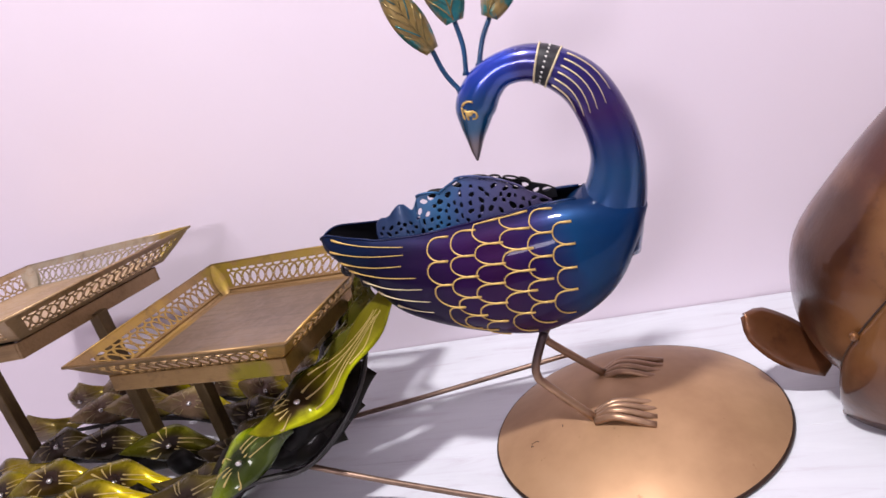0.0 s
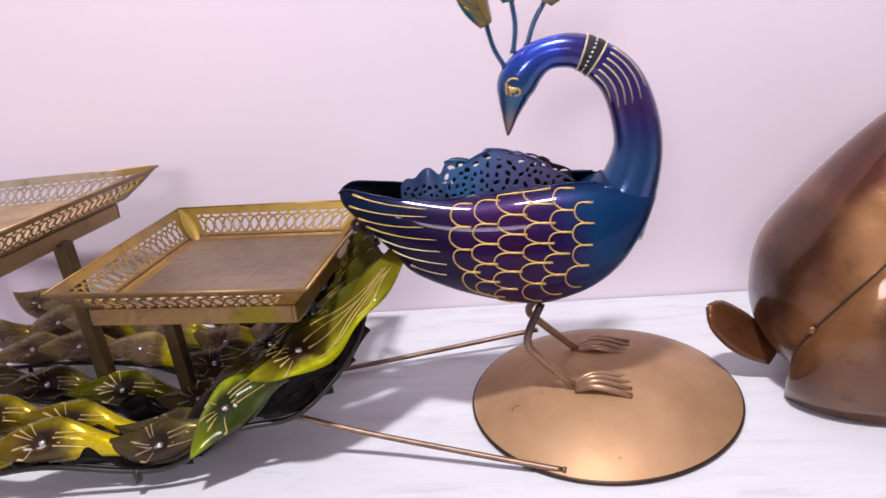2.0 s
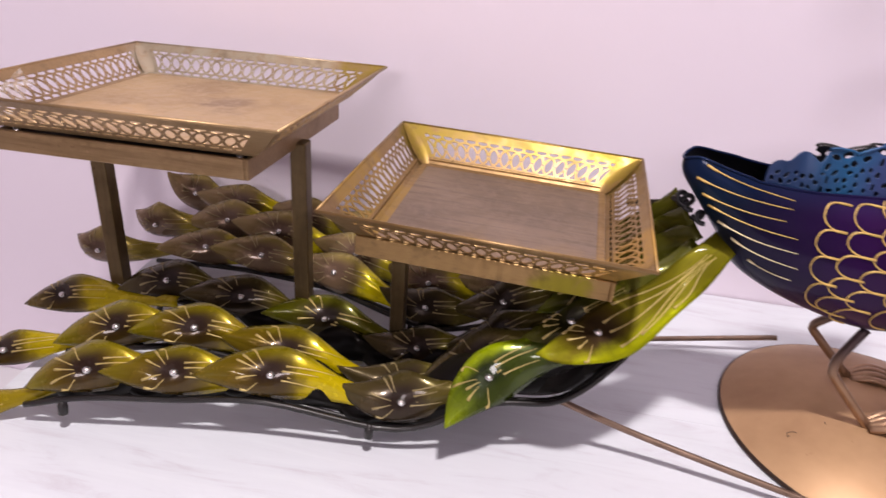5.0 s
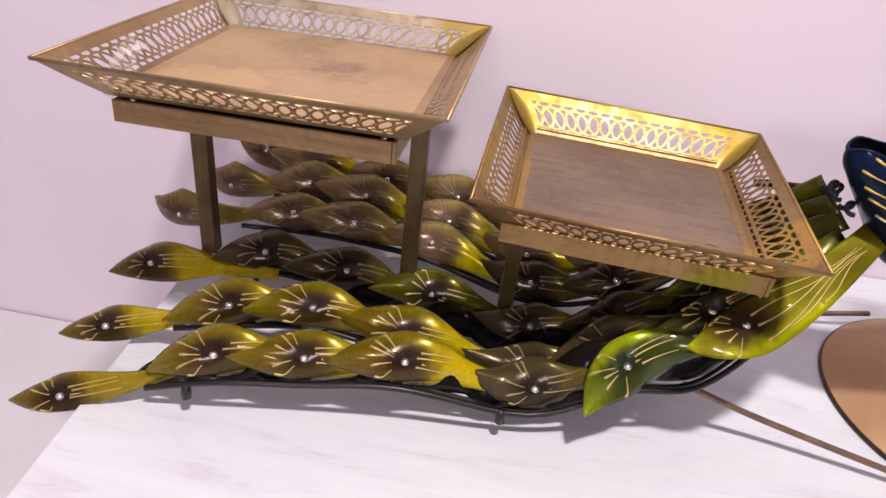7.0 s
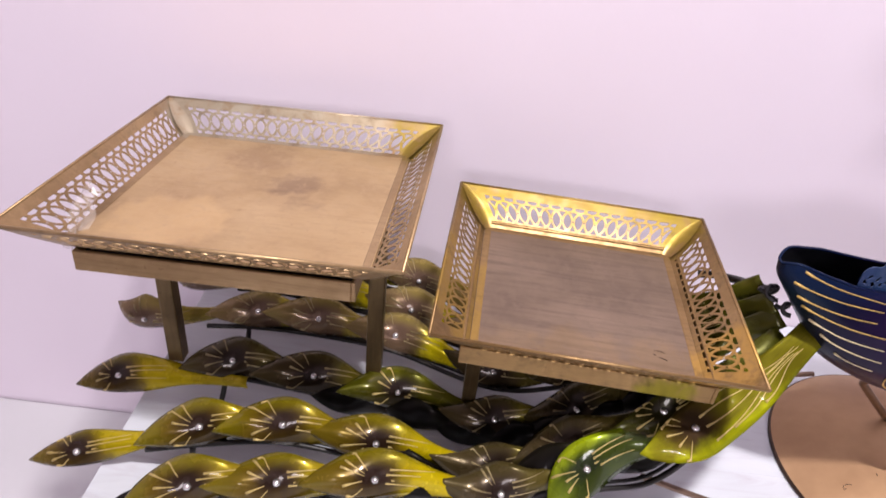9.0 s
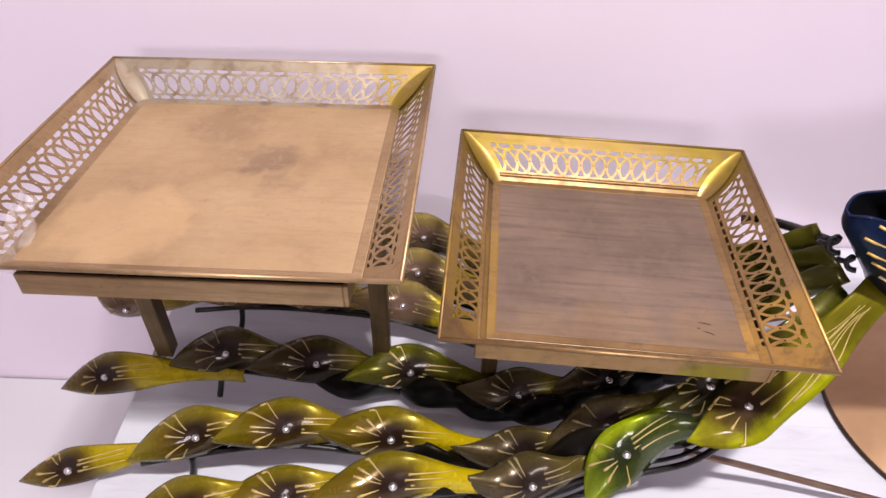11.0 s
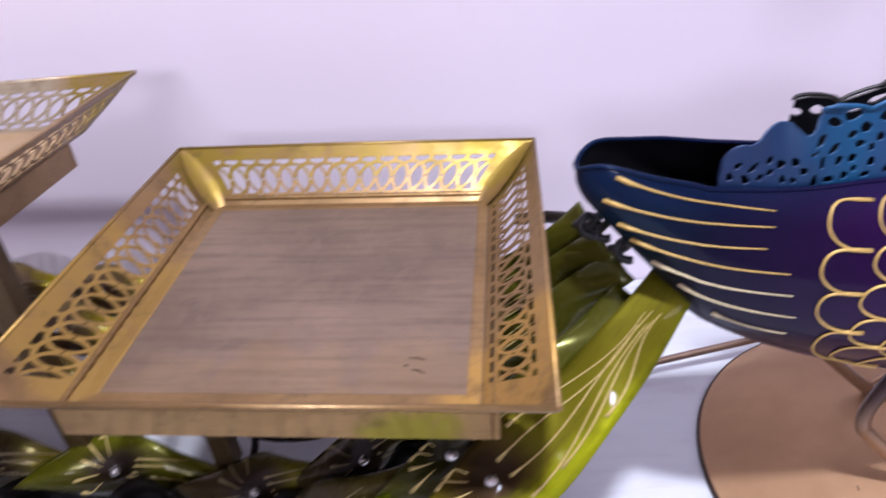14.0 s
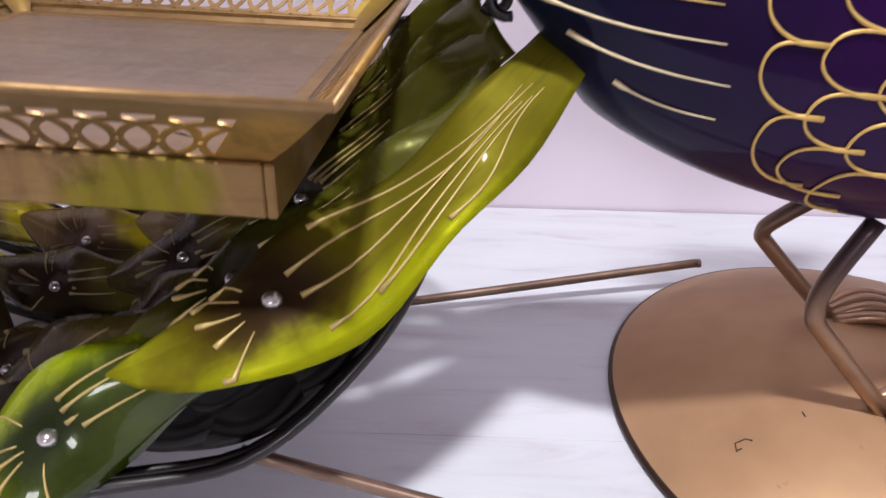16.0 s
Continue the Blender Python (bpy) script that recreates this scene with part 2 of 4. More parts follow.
M_WALL = wall_paint("lilac_wall_paint", (0.76, 0.68, 0.765), (0.80, 0.725, 0.805))
M_ROOM = wall_paint("pale_room_paint", (0.66, 0.60, 0.645), (0.72, 0.66, 0.70))
M_FLOOR = wall_paint("grey_floor_paint", (0.40, 0.375, 0.39), (0.46, 0.435, 0.45))
M_TABLE = table_paint()
M_STEP = wall_paint("grey_step_paint", (0.56, 0.55, 0.57), (0.64, 0.63, 0.65))
M_BODY = peacock_paint()
M_NECK = neck_paint()
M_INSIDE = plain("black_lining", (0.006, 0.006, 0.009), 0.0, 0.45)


def lace_paint():
    n = Nodes("blue_lace_metal")
    x = n.split(n.coords())[0]
    cloud = n.noise(30, 3)
    col = n.ramp(n.span(n.math("ADD", x, n.math("MULTIPLY", cloud, 0.05)), -0.15, 0.01), [(0.0, (0.012, 0.026, 0.085)), (0.22, (0.012, 0.040, 0.11)), (0.42, (0.010, 0.085, 0.20)), (0.62, (0.026, 0.045, 0.14)), (1.0, (0.045, 0.036, 0.095))])
    n.bump(cloud, 0.1, 0.001)
    return n.set(Base_Color=col, Metallic=0.3, Roughness=0.42, Coat_Weight=0.1)


def crest_paint():
    """Antique gold brushed over teal."""
    n = Nodes("crest_lacquer")
    cloud, fine = n.noise(42, 5, 0.65, distortion=0.8), n.noise(150, 3)
    col = n.ramp(cloud, [(0.34, (0.006, 0.14, 0.17)), (0.43, (0.02, 0.17, 0.16)), (0.50, (0.22, 0.155, 0.045)), (0.68, (0.36, 0.25, 0.085))])
    col = n.mix(n.span(fine, 0.55, 0.75, 0.0, 0.4), col, (0.07, 0.045, 0.015))
    n.bump(fine, 0.25, 0.001)
    return n.set(Base_Color=col, Metallic=0.4, Roughness=0.34, Coat_Weight=0.3)


M_LACE = lace_paint()
M_GOLD = plain("raised_gold_paint", (0.68, 0.45, 0.13), 0.25, 0.42, 0.25)
M_CREAM = plain("cream_gold_paint", (0.72, 0.60, 0.36), 0.2, 0.45, 0.2)
M_STROKE = plain("leaf_gold_paint", (0.58, 0.44, 0.16), 0.25, 0.42, 0.3)
M_DOTS = plain("white_dot_paint", (0.75, 0.73, 0.7), 0.0, 0.4)
M_DOME = bronze_dome()
M_EDGE = plain("dark_bronze_edge", (0.06, 0.035, 0.025), 0.6, 0.4)
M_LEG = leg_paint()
M_ROD = plain("brown_steel_rod", (0.27, 0.18, 0.13), 0.7, 0.4, 0.45)
M_WIRE = plain("black_lacquered_wire", (0.014, 0.011, 0.010), 0.2, 0.4, 0.5, 0.12)
M_POST = brushed("dark_bronze_post", (0.060, 0.038, 0.015), (0.135, 0.090, 0.038), (0.21, 0.148, 0.07), 0.36, 0.65, (30.0, 30.0, 4.0))
M_STRIP = brushed("bronze_strip", (0.20, 0.125, 0.055), (0.33, 0.218, 0.105), (0.42, 0.29, 0.15), 0.40, 0.6)
M_STRIPY = tray_metal("bronze_strip_yellow", (0.16, 0.092, 0.032), (0.27, 0.165, 0.062), (0.35, 0.225, 0.09), [((-0.282, -0.09, 0.895), 0.016, (0.22, 0.19, 0.006), 0.85)], 0.7)
M_LEAF = leaf_paint("olive_leaf_lacquer", (0.50, 0.385, 0.003), (0.112, 0.070, 0.006), (0.014, 0.006, 0.007), (0.185, 0.150, 0.004), 0.6)
M_LEAFO = leaf_paint("dark_olive_leaf_lacquer", (0.17, 0.165, 0.003), (0.050, 0.042, 0.006), (0.016, 0.009, 0.008), (0.115, 0.115, 0.003), 0.5)
M_LEAFG = leaf_paint("green_leaf_lacquer", (0.026, 0.038, 0.004), (0.050, 0.072, 0.004), (0.010, 0.016, 0.004), (0.38, 0.48, 0.004), 0.9)
M_LEAFD = leaf_paint("dusky_shaded_leaf_lacquer", (0.15, 0.124, 0.010), (0.058, 0.040, 0.018), (0.018, 0.011, 0.009), (0.062, 0.048, 0.012), 0.35)
M_LEAFY = leaf_paint("yellow_leaf_lacquer", (0.15, 0.145, 0.004), (0.080, 0.055, 0.005), (0.024, 0.012, 0.006), (0.38, 0.41, 0.003), 0.09, 1)
M_LEAFR = leaf_paint("dark_green_leaf_lacquer", (0.070, 0.070, 0.006), (0.045, 0.042, 0.005), (0.014, 0.012, 0.004), (0.11, 0.12, 0.004), 0.5)
M_LEAFB = leaf_paint("brown_leaf_lacquer", (0.58, 0.48, 0.006), (0.215, 0.142, 0.070), (0.115, 0.070, 0.050), (0.26, 0.20, 0.045), 0.45, -1, 0.38)
M_LEAFU = leaf_paint("black_filler_leaf", (0.012, 0.009, 0.004), (0.008, 0.006, 0.004), (0.005, 0.004, 0.004), (0.012, 0.010, 0.004), 0.15)
M_STROKED = plain("dull_gold_paint", (0.36, 0.28, 0.13), 0.2, 0.5, 0.4)
M_RIVET = plain("silver_rivet", (0.75, 0.73, 0.70), 0.9, 0.22, 0.2)
M_CREST = plain("teal_crest_paint", (0.02, 0.17, 0.18), 0.35, 0.3, 0.5, 0.3)
M_STALK = plain("blue_stalk_paint", (0.016, 0.085, 0.20), 0.35, 0.3, 0.5, 0.3)
M_BLADE = crest_paint()
M_CRESTG = plain("antique_gold_paint", (0.30, 0.22, 0.08), 0.5, 0.36, 0.5)
M_PATINA = patina()


# ---- mesh helpers ----
def part(name, bm, material, parent=None, label="", smooth=True):
    mesh = bpy.data.meshes.new(name)
    bmesh.ops.recalc_face_normals(bm, faces=bm.faces)
    bm.to_mesh(mesh)
    bm.free()
    if smooth:
        for poly in mesh.polygons:
            poly.use_smooth = True
    mesh.materials.append(material)
    ob = new(name, mesh)
    ob.parent = parent
    if label:
        ob["label"] = label
    return ob


def box(bm, lo, hi, m=None):
    m = m or Matrix()
    vs = [bm.verts.new(m @ Vector((x, y, z))) for z in (lo[2], hi[2]) for y in (lo[1], hi[1]) for x in (lo[0], hi[0])]
    for q in ((0, 2, 3, 1), (4, 5, 7, 6), (0, 1, 5, 4), (2, 6, 7, 3), (0, 4, 6, 2), (1, 3, 7, 5)):
        bm.faces.new([vs[i] for i in q])
    return bm


def bevelled(lo, hi, r, m=None, segments=2):
    bm = box(bmesh.new(), lo, hi, m)
    bmesh.ops.bevel(bm, geom=bm.edges[:], offset=r, segments=segments, affect="EDGES", profile=0.5)
    return bm


def smooth_path(points, steps):
    """Catmull-Rom through points (tuples of any length)."""
    p = [np.array(q, float) for q in points]
    p = [2 * p[0] - p[1], *p, 2 * p[-1] - p[-2]]
    out = []
    for i in range(1, len(p) - 2):
        for k in range(steps):
            t = k / steps
            a, b, c, d = p[i - 1:i + 3]
            out.append(0.5 * (2 * b + (c - a) * t + (2 * a - 5 * b + 4 * c - d) * t * t + (3 * b - a - 3 * c + d) * t ** 3))
    out.append(p[-2])
    return out


def tube(bm, points, radius, sides=8, caps=True):
    """A round tube along points; radius a number or one for each point."""
    pts = [Vector(p[:3]) for p in points]
    rad = [radius] * len(pts) if isinstance(radius, (int, float)) else list(radius)
    rings, ref = [], None
    for i, p in enumerate(pts):
        d = (pts[min(i + 1, len(pts) - 1)] - pts[max(i - 1, 0)]).normalized()
        if ref is None:
            ref = d.cross(Vector((0.13, 0.93, 0.31))).normalized()
        ref = (ref - d * ref.dot(d)).normalized()
        side = d.cross(ref)
        rings.append([bm.verts.new(p + (ref * math.cos(a) + side * math.sin(a)) * rad[i]) for a in (2 * math.pi * k / sides for k in range(sides))])
    for a, b in zip(rings, rings[1:]):
        for k in range(sides):
            bm.faces.new((a[k], a[(k + 1) % sides], b[(k + 1) % sides], b[k]))
    if caps:
        bm.faces.new(rings[0][::-1])
        bm.faces.new(rings[-1])
    return bm


def grid_faces(bm, rows):
    for a, b in zip(rows, rows[1:]):
        for k in range(len(a) - 1):
            bm.faces.new((a[k], a[k + 1], b[k + 1], b[k]))


def solid(ob, thickness, offset=0.0):
    mod = ob.modifiers.new("thickness", "SOLIDIFY")
    mod.thickness, mod.offset = thickness, offset
    return ob


def thing(name, label, category, group=""):
    return tagged(new(name), label, category, group)


# ---- the room ----
def structure(name, bm, material, label=""):
    return tagged(part(name, bm, material, None, "", False), label, kind="structure")


BACK, LEFT = 0.205, -0.709
structure("wall_north", box(bmesh.new(), (-2.4, BACK, -0.1), (2.4, BACK + 0.12, 2.9)), M_WALL, "lilac painted wall behind the display table")
structure("wall_south", box(bmesh.new(), (-2.4, -3.42, -0.1), (2.4, -3.3, 2.9)), M_ROOM, "pale painted wall")
structure("wall_west", box(bmesh.new(), (-2.52, -3.42, -0.1), (-2.4, BACK + 0.12, 2.9)), M_ROOM, "pale painted wall")
structure("wall_east", box(bmesh.new(), (2.4, -3.42, -0.1), (2.52, BACK + 0.12, 2.9)), M_ROOM, "pale painted wall")
structure("ceiling", box(bmesh.new(), (-2.4, -3.3, 2.8), (2.4, BACK, 2.9)), M_ROOM, "pale painted ceiling")
structure("floor", box(bmesh.new(), (-2.4, -3.3, -0.1), (2.4, BACK, 0.0)), M_FLOOR, "grey floor")
low_step = thing("display_step", "grey painted low display step beside the table", "display step")
part("step_top", bevelled((-2.0, -0.5, 0.445), (LEFT - 0.004, BACK - 0.002, 0.465), 0.003), M_STEP, low_step, smooth=False)
part("step_base", box(bmesh.new(), (-1.98, -0.48, 0.0), (LEFT - 0.006, BACK - 0.004, 0.445)), M_STEP, low_step, smooth=False)

table = thing("display_table", "white grained wooden display table against the wall", "table")
for y0, y1 in ((-0.30, -0.02305), (-0.02295, BACK - 0.002)):
    part("board", bevelled((LEFT, y0, 0.722), (1.25, y1, 0.75), 0.0003), M_TABLE, table, smooth=False)
part("front_board", bevelled((LEFT, -0.52, 0.722), (1.25, -0.301, 0.75), 0.0012), M_TABLE, table, smooth=False)
part("side_panel", box(bmesh.new(), (LEFT + 0.003, -0.5, 0.0), (LEFT + 0.03, BACK - 0.004, 0.722)), M_TABLE, table, smooth=False)
part("side_panel", box(bmesh.new(), (1.2, -0.5, 0.0), (1.23, BACK - 0.004, 0.722)), M_TABLE, table, smooth=False)


# ---- pierced trays ----
def lattice_cell():
    """One cell of the ring lattice, flat, 1 x 1. Rings a little under two cells wide overlap along the band: a ring's middle lies in the
    middle of its cell, where a small eye joins its two neighbours, and slots fill the gaps between the rings and the band's edges."""
    bm = bmesh.new()
    tall, inner, outer = 2.67, 0.835, 1.035  # height of the band in cell widths; the ring's wire lies between these radii

    def to_cell(points):
        return [(x, 0.5 + y / tall) for x, y in points]

    def lens(y):
        return -0.5 + math.sqrt(inner ** 2 - y * y)
    reach = math.sqrt(inner ** 2 - 0.25)
    left_lens = [(0.0, -reach)] + [(lens(y), y) for y in (reach * math.sin(math.pi * k / 14) for k in range(-6, 7))] + [(0.0, reach)]
    slot = [(x, math.sqrt(outer ** 2 - (x - 0.5) ** 2)) for x in (0.36 * k / 5 for k in range(6))] + [(0.37, 1.22), (0.33, 1.26), (0.0, 1.26)]
    left = [(0.0, -tall / 2)] + [(x, -y) for x, y in slot[::-1]] + left_lens + slot + [(0.0, tall / 2)]
    outline = to_cell(left + [(1 - x, y) for x, y in left[::-1]])
    meet = (outer ** 2 - inner ** 2) / 2
    low, high = math.sqrt(outer ** 2 - 1) + 0.04, math.sqrt(outer ** 2 - (meet + 0.5) ** 2)
    side = [(-0.5 + math.sqrt(outer ** 2 - y * y), y) for y in (low + (high - low) * k / 7 for k in range(8))]
    crown = [(x, math.sqrt(inner ** 2 - (x - 0.5) ** 2)) for x in (meet + (1 - 2 * meet) * k / 6 for k in range(1, 6))]
    fan = side + crown + [(1 - x, y) for x, y in side[::-1]]
    eye = [(0.5 + 0.08 * math.cos(math.pi * k / 5), 0.08 * math.sin(math.pi * k / 5)) for k in range(10)]
    for ring in (outline, to_cell(fan), to_cell([(x, -y) for x, y in fan]), to_cell(eye)):
        vs = [bm.verts.new((x, y, 0)) for x, y in ring]
        for a, b in zip(vs, vs[1:] + vs[:1]):
            bm.edges.new((a, b))
    bmesh.ops.triangle_fill(bm, use_beauty=True, edges=bm.edges[:], normal=(0, 0, 1))
    bm.verts.index_update()
    places, faces = [(v.co.x, v.co.y) for v in bm.verts], [[v.index for v in f.verts] for f in bm.faces]
    bm.free()
    return places, faces


CELL = lattice_cell()


def tray(name, label, bottom, top, height, m, metal, floor_metal, columns, folds, lattice, rise):
    """Square tray, origin at the middle of its floor: four pierced flared sides, corner plates, rolled lip."""
    root = thing(name, label, "tray", "pierced serving trays")
    root.matrix_world = m
    b, t, h = bottom, top, height
    bf = b + (t - b) * rise / h - 0.0004
    floor = bevelled((-bf, -bf, rise), (bf, bf, rise + 0.0016), 0.0006)
    part("tray_floor", floor, floor_metal, root, smooth=False)
    ledge = bmesh.new()
    for k in range(4):
        q = pose(0, 0, 0, 0, 0, 90 * k)
        a = bf - 0.0006
        vs = [ledge.verts.new(q @ Vector(p)) for p in ((-a, -a, rise + 0.0021), (a, -a, rise + 0.0021), (a - 0.005, -a + 0.005, rise + 0.0020), (-a + 0.005, -a + 0.005, rise + 0.0020))]
        ws = [ledge.verts.new(q @ Vector(p)) for p in ((a - 0.0058, -a + 0.0058, rise + 0.0017), (-a + 0.0058, -a + 0.0058, rise + 0.0017))]
        ledge.faces.new(vs)
        ledge.faces.new((vs[3], vs[2], ws[0], ws[1]))
    part("floor_border", ledge, metal, root, smooth=False)
    for k in range(4):
        q = pose(0, 0, 0, 0, 0, 90 * k)

        def at(u, v):
            half = b + (t - b) * v
            sag = 0.0012 * math.sin(math.pi * v)
            return q @ Vector((half * u, -half - sag + 0.0008, 0.001 + (h - 0.001) * v))
        bm = bmesh.new()
        ulim, v0, v1 = lattice
        grid_faces(bm, [[bm.verts.new(at(-1 + 2 * i / 12, v)) for i in range(13)] for v in (0, 0.12, v0)])
        grid_faces(bm, [[bm.verts.new(at(-1 + 2 * i / 12, v)) for i in range(13)] for v in (v1, 0.88, 1.0)])
        for s in (-1, 1):
            grid_faces(bm, [[bm.verts.new(at(s * (ulim + (1 - ulim) * i / 3), v0 + (v1 - v0) * j / 4)) for i in range(4)] for j in range(5)])
        places, faces = CELL
        for c in range(columns):
            vs = [bm.verts.new(at(-ulim + 2 * ulim * (c + x) / columns, v0 + (v1 - v0) * y)) for x, y in places]
            for f in faces:
                bm.faces.new([vs[i] for i in f])
        solid(part("pierced_side", bm, metal, root, smooth=False), 0.0006)
        lip = tube(bmesh.new(), [q @ Vector((-t, -t, h)), q @ Vector((0, -t - 0.0004, h + 0.0003)), q @ Vector((t, -t, h))], 0.0014, 6)
        part("rolled_lip", lip, metal, root)
        if k not in folds:
            continue
        fold = bmesh.new()
        lines = []
        for j in range(11):
            v = j / 10
            half = b + (t - b) * v - 0.0008
            w = 0.0014 + 0.0085 * math.sin(math.pi * min(v * 0.9 + 0.06, 1.0)) ** 0.8
            line = []
            for i in range(9):
                f = i / 8
                ax, ay = (1 - f) ** 2 * w + 0.16 * f * (1 - f) * w, f * f * w + 0.16 * f * (1 - f) * w
                line.append(fold.verts.new(q @ Vector((-half + ax + 0.0007, -half + ay + 0.0007, 0.0026 + (h - 0.003) * v))))
            lines.append(line)
        grid_faces(fold, lines)
        part("corner_fold", fold, metal, root)
    return root


YELLOW, PALE, GOLDEN = (0.235, 0.165, 0.006), (0.42, 0.375, 0.28), (0.50, 0.29, 0.06)
T_SMALL = tray_metal("small_tray_metal", (0.13, 0.075, 0.028), (0.25, 0.150, 0.058), (0.35, 0.225, 0.100),
                     [((-0.094, 0.103, 0.018), 0.016, YELLOW, 0.75), ((0.094, 0.103, 0.018), 0.016, YELLOW, 0.75), ((0.0, 0.110, 0.031), 0.013, YELLOW, 0.45),
                      ((-0.06, 0.110, 0.031), 0.014, YELLOW, 0.5), ((0.06, 0.110, 0.031), 0.014, YELLOW, 0.5), ((-0.03, 0.110, 0.031), 0.012, YELLOW, 0.45), ((0.03, 0.110, 0.031), 0.012, YELLOW, 0.45), ((0.100, -0.075, 0.015), 0.026, GOLDEN, 0.7), ((-0.100, -0.03, 0.015), 0.045, (0.42, 0.26, 0.04), 0.5)])
T_SMALLF = tray_metal("small_tray_floor", (0.125, 0.086, 0.060), (0.205, 0.145, 0.100), (0.275, 0.196, 0.138),
                      [((0.0, -0.085, 0.0), 0.03, GOLDEN, 0.12), ((0.06, -0.08, 0.0), 0.03, GOLDEN, 0.12), ((-0.06, -0.085, 0.0), 0.02, GOLDEN, 0.1)], 0.5, (1.6, 34.0, 10.0), 0.75, 0.22)
T_LARGE = tray_metal("large_tray_metal", (0.187, 0.117, 0.052), (0.333, 0.219, 0.108), (0.44, 0.305, 0.16),
                     [((0.116, 0.116, 0.025), 0.024, YELLOW, 0.75), ((-0.09, 0.12, 0.02), 0.03, PALE, 0.7), ((-0.03, 0.12, 0.02), 0.04, PALE, 0.7), ((0.04, 0.12, 0.02), 0.035, PALE, 0.6)])
T_LARGEF = tray_metal("large_tray_floor", (0.32, 0.207, 0.10), (0.455, 0.313, 0.158), (0.545, 0.39, 0.21),
                      [((0.02, 0.02, 0.0), 0.012, (0.16, 0.10, 0.07), 0.45), ((0.035, -0.01, 0.0), 0.008, (0.16, 0.10, 0.07), 0.35), ((-0.05, -0.06, 0.0), 0.03, (0.66, 0.45, 0.22), 0.4), ((-0.02, 0.07, 0.0), 0.02, (0.26, 0.16, 0.09), 0.35)], 0.5, (5.0, 30.0, 10.0), 0.3, 0.16)
small_tray = tray("serving_tray", "smaller square bronze tray with pierced sides and yellow lacquered corners", 0.083, 0.1125, 0.031, pose(-0.334, 0.006, 0.9003, -1.1, 1.15, -2.6), T_SMALL, T_SMALLF, 16, (2, 3), (0.84, 0.15, 0.82), 0.0025)
large_tray = tray("serving_tray", "larger square copper-brown tray with pierced flared sides", 0.1010, 0.130, 0.0285, pose(-0.597, 0.018, 0.9533, -3.6, -1.0, -1.2), T_LARGE, T_LARGEF, 19, (2, 3), (0.88, 0.15, 0.81), 0.0040)

for (x0, y0), (x1, y1) in (((0.052, -0.056), (0.060, -0.0575)), ((0.054, -0.0635), (0.0605, -0.066)), ((0.0505, -0.061), (0.0525, -0.062))):
    part("scratch", tube(bmesh.new(), [(x0, y0, 0.0041), ((x0 + x1) / 2, (y0 + y1) / 2 + 0.0004, 0.0042), (x1, y1, 0.0041)], [0.0002, 0.0004, 0.0002], 5), M_EDGE, small_tray)

# ---- the peacock centrepiece: bird, base, rods, leaf branches and tray rests in one welded piece ----
bird = thing("peacock_centrepiece", "purple and blue lacquered metal peacock with leafy tail branches", "ornament")

STATIONS = [  # x, lowest z, rim z, half width
    (-0.2105, 0.9740, 0.9810, 0.003), (-0.2075, 0.9675, 0.9835, 0.008), (-0.2000, 0.9580, 0.9850, 0.0140), (-0.1830, 0.9365, 0.9805, 0.0225),
    (-0.1690, 0.9190, 0.9770, 0.0290), (-0.1550, 0.9015, 0.9735, 0.0345), (-0.1130, 0.8810, 0.9705, 0.0395), (-0.0600, 0.8675, 0.9725, 0.042), (-0.0260, 0.8730, 0.9745, 0.041),
    (-0.0020, 0.8840, 0.9735, 0.038), (0.0180, 0.9020, 0.9700, 0.033), (0.0350, 0.9300, 0.9650, 0.023), (0.0455, 0.9530, 0.9600, 0.005)]
MID = -0.020
HULL = smooth_path(STATIONS, 5)


def middle(x):
    """The middle line of the bowl, which bends towards the viewer at the tail."""
    return float(np.interp(x, [-0.21, -0.16], [-0.030, MID]))


def curl(x):
    """How far the wall curls in at the rim: little at the open tail, much along the bowl."""
    return float(np.interp(x, [-0.2105, -0.20, -0.15, -0.10], [0.55, 0.60, 0.82, 0.93]))


def girth(d, c=0.93):
    """Half width over the largest, d from the rim (0) to the keel (1): the wall curls in towards the rim by c."""
    if d < 0.45:
        return (1 - (c * (0.45 - d) / 0.45) ** 2.2) ** (1 / 2.2)
    return max(1 - ((d - 0.45) / 0.55) ** 2.2, 0.0) ** (1 / 2.2)


def hull_at(x):
    xs = [s[0] for s in HULL]
    return [float(np.interp(x, xs, [s[k] for s in HULL])) for k in (1, 2, 3)]


def flank(x, z, proud=0.0004):
    """The point of the bird's near flank at x, z."""
    zb, zr, w = hull_at(x)
    d = min(max((zr - z) / (zr - zb), 0.0), 1.0)
    a, b = max(d - 0.02, 0.0), min(d + 0.02, 1.0)
    c = curl(x)
    n = Vector((0, -(b - a) * (zr - zb), -w * (girth(a, c) - girth(b, c)))).normalized()
    return Vector((x, middle(x) - w * girth(d, c), z)) + n * proud


def hull_shell(inset, first=0, last=None):
    bm = bmesh.new()
    rows = []
    steps = [0.5 - 0.5 * math.cos(math.pi * k / 22) for k in range(23)]
    for x, zb, zr, w in HULL[first:last]:
        w2, zb2 = max(w - inset, 0.0005), zb + inset
        near = [(middle(x) - w2 * girth(d, curl(x)), zr - (zr - zb2) * d) for d in steps]
        row = near + [(2 * middle(x) - y, z) for y, z in near[-2::-1]]
        rows.append([bm.verts.new((x, y, z)) for y, z in row])
    grid_faces(bm, rows)
    return bm, rows


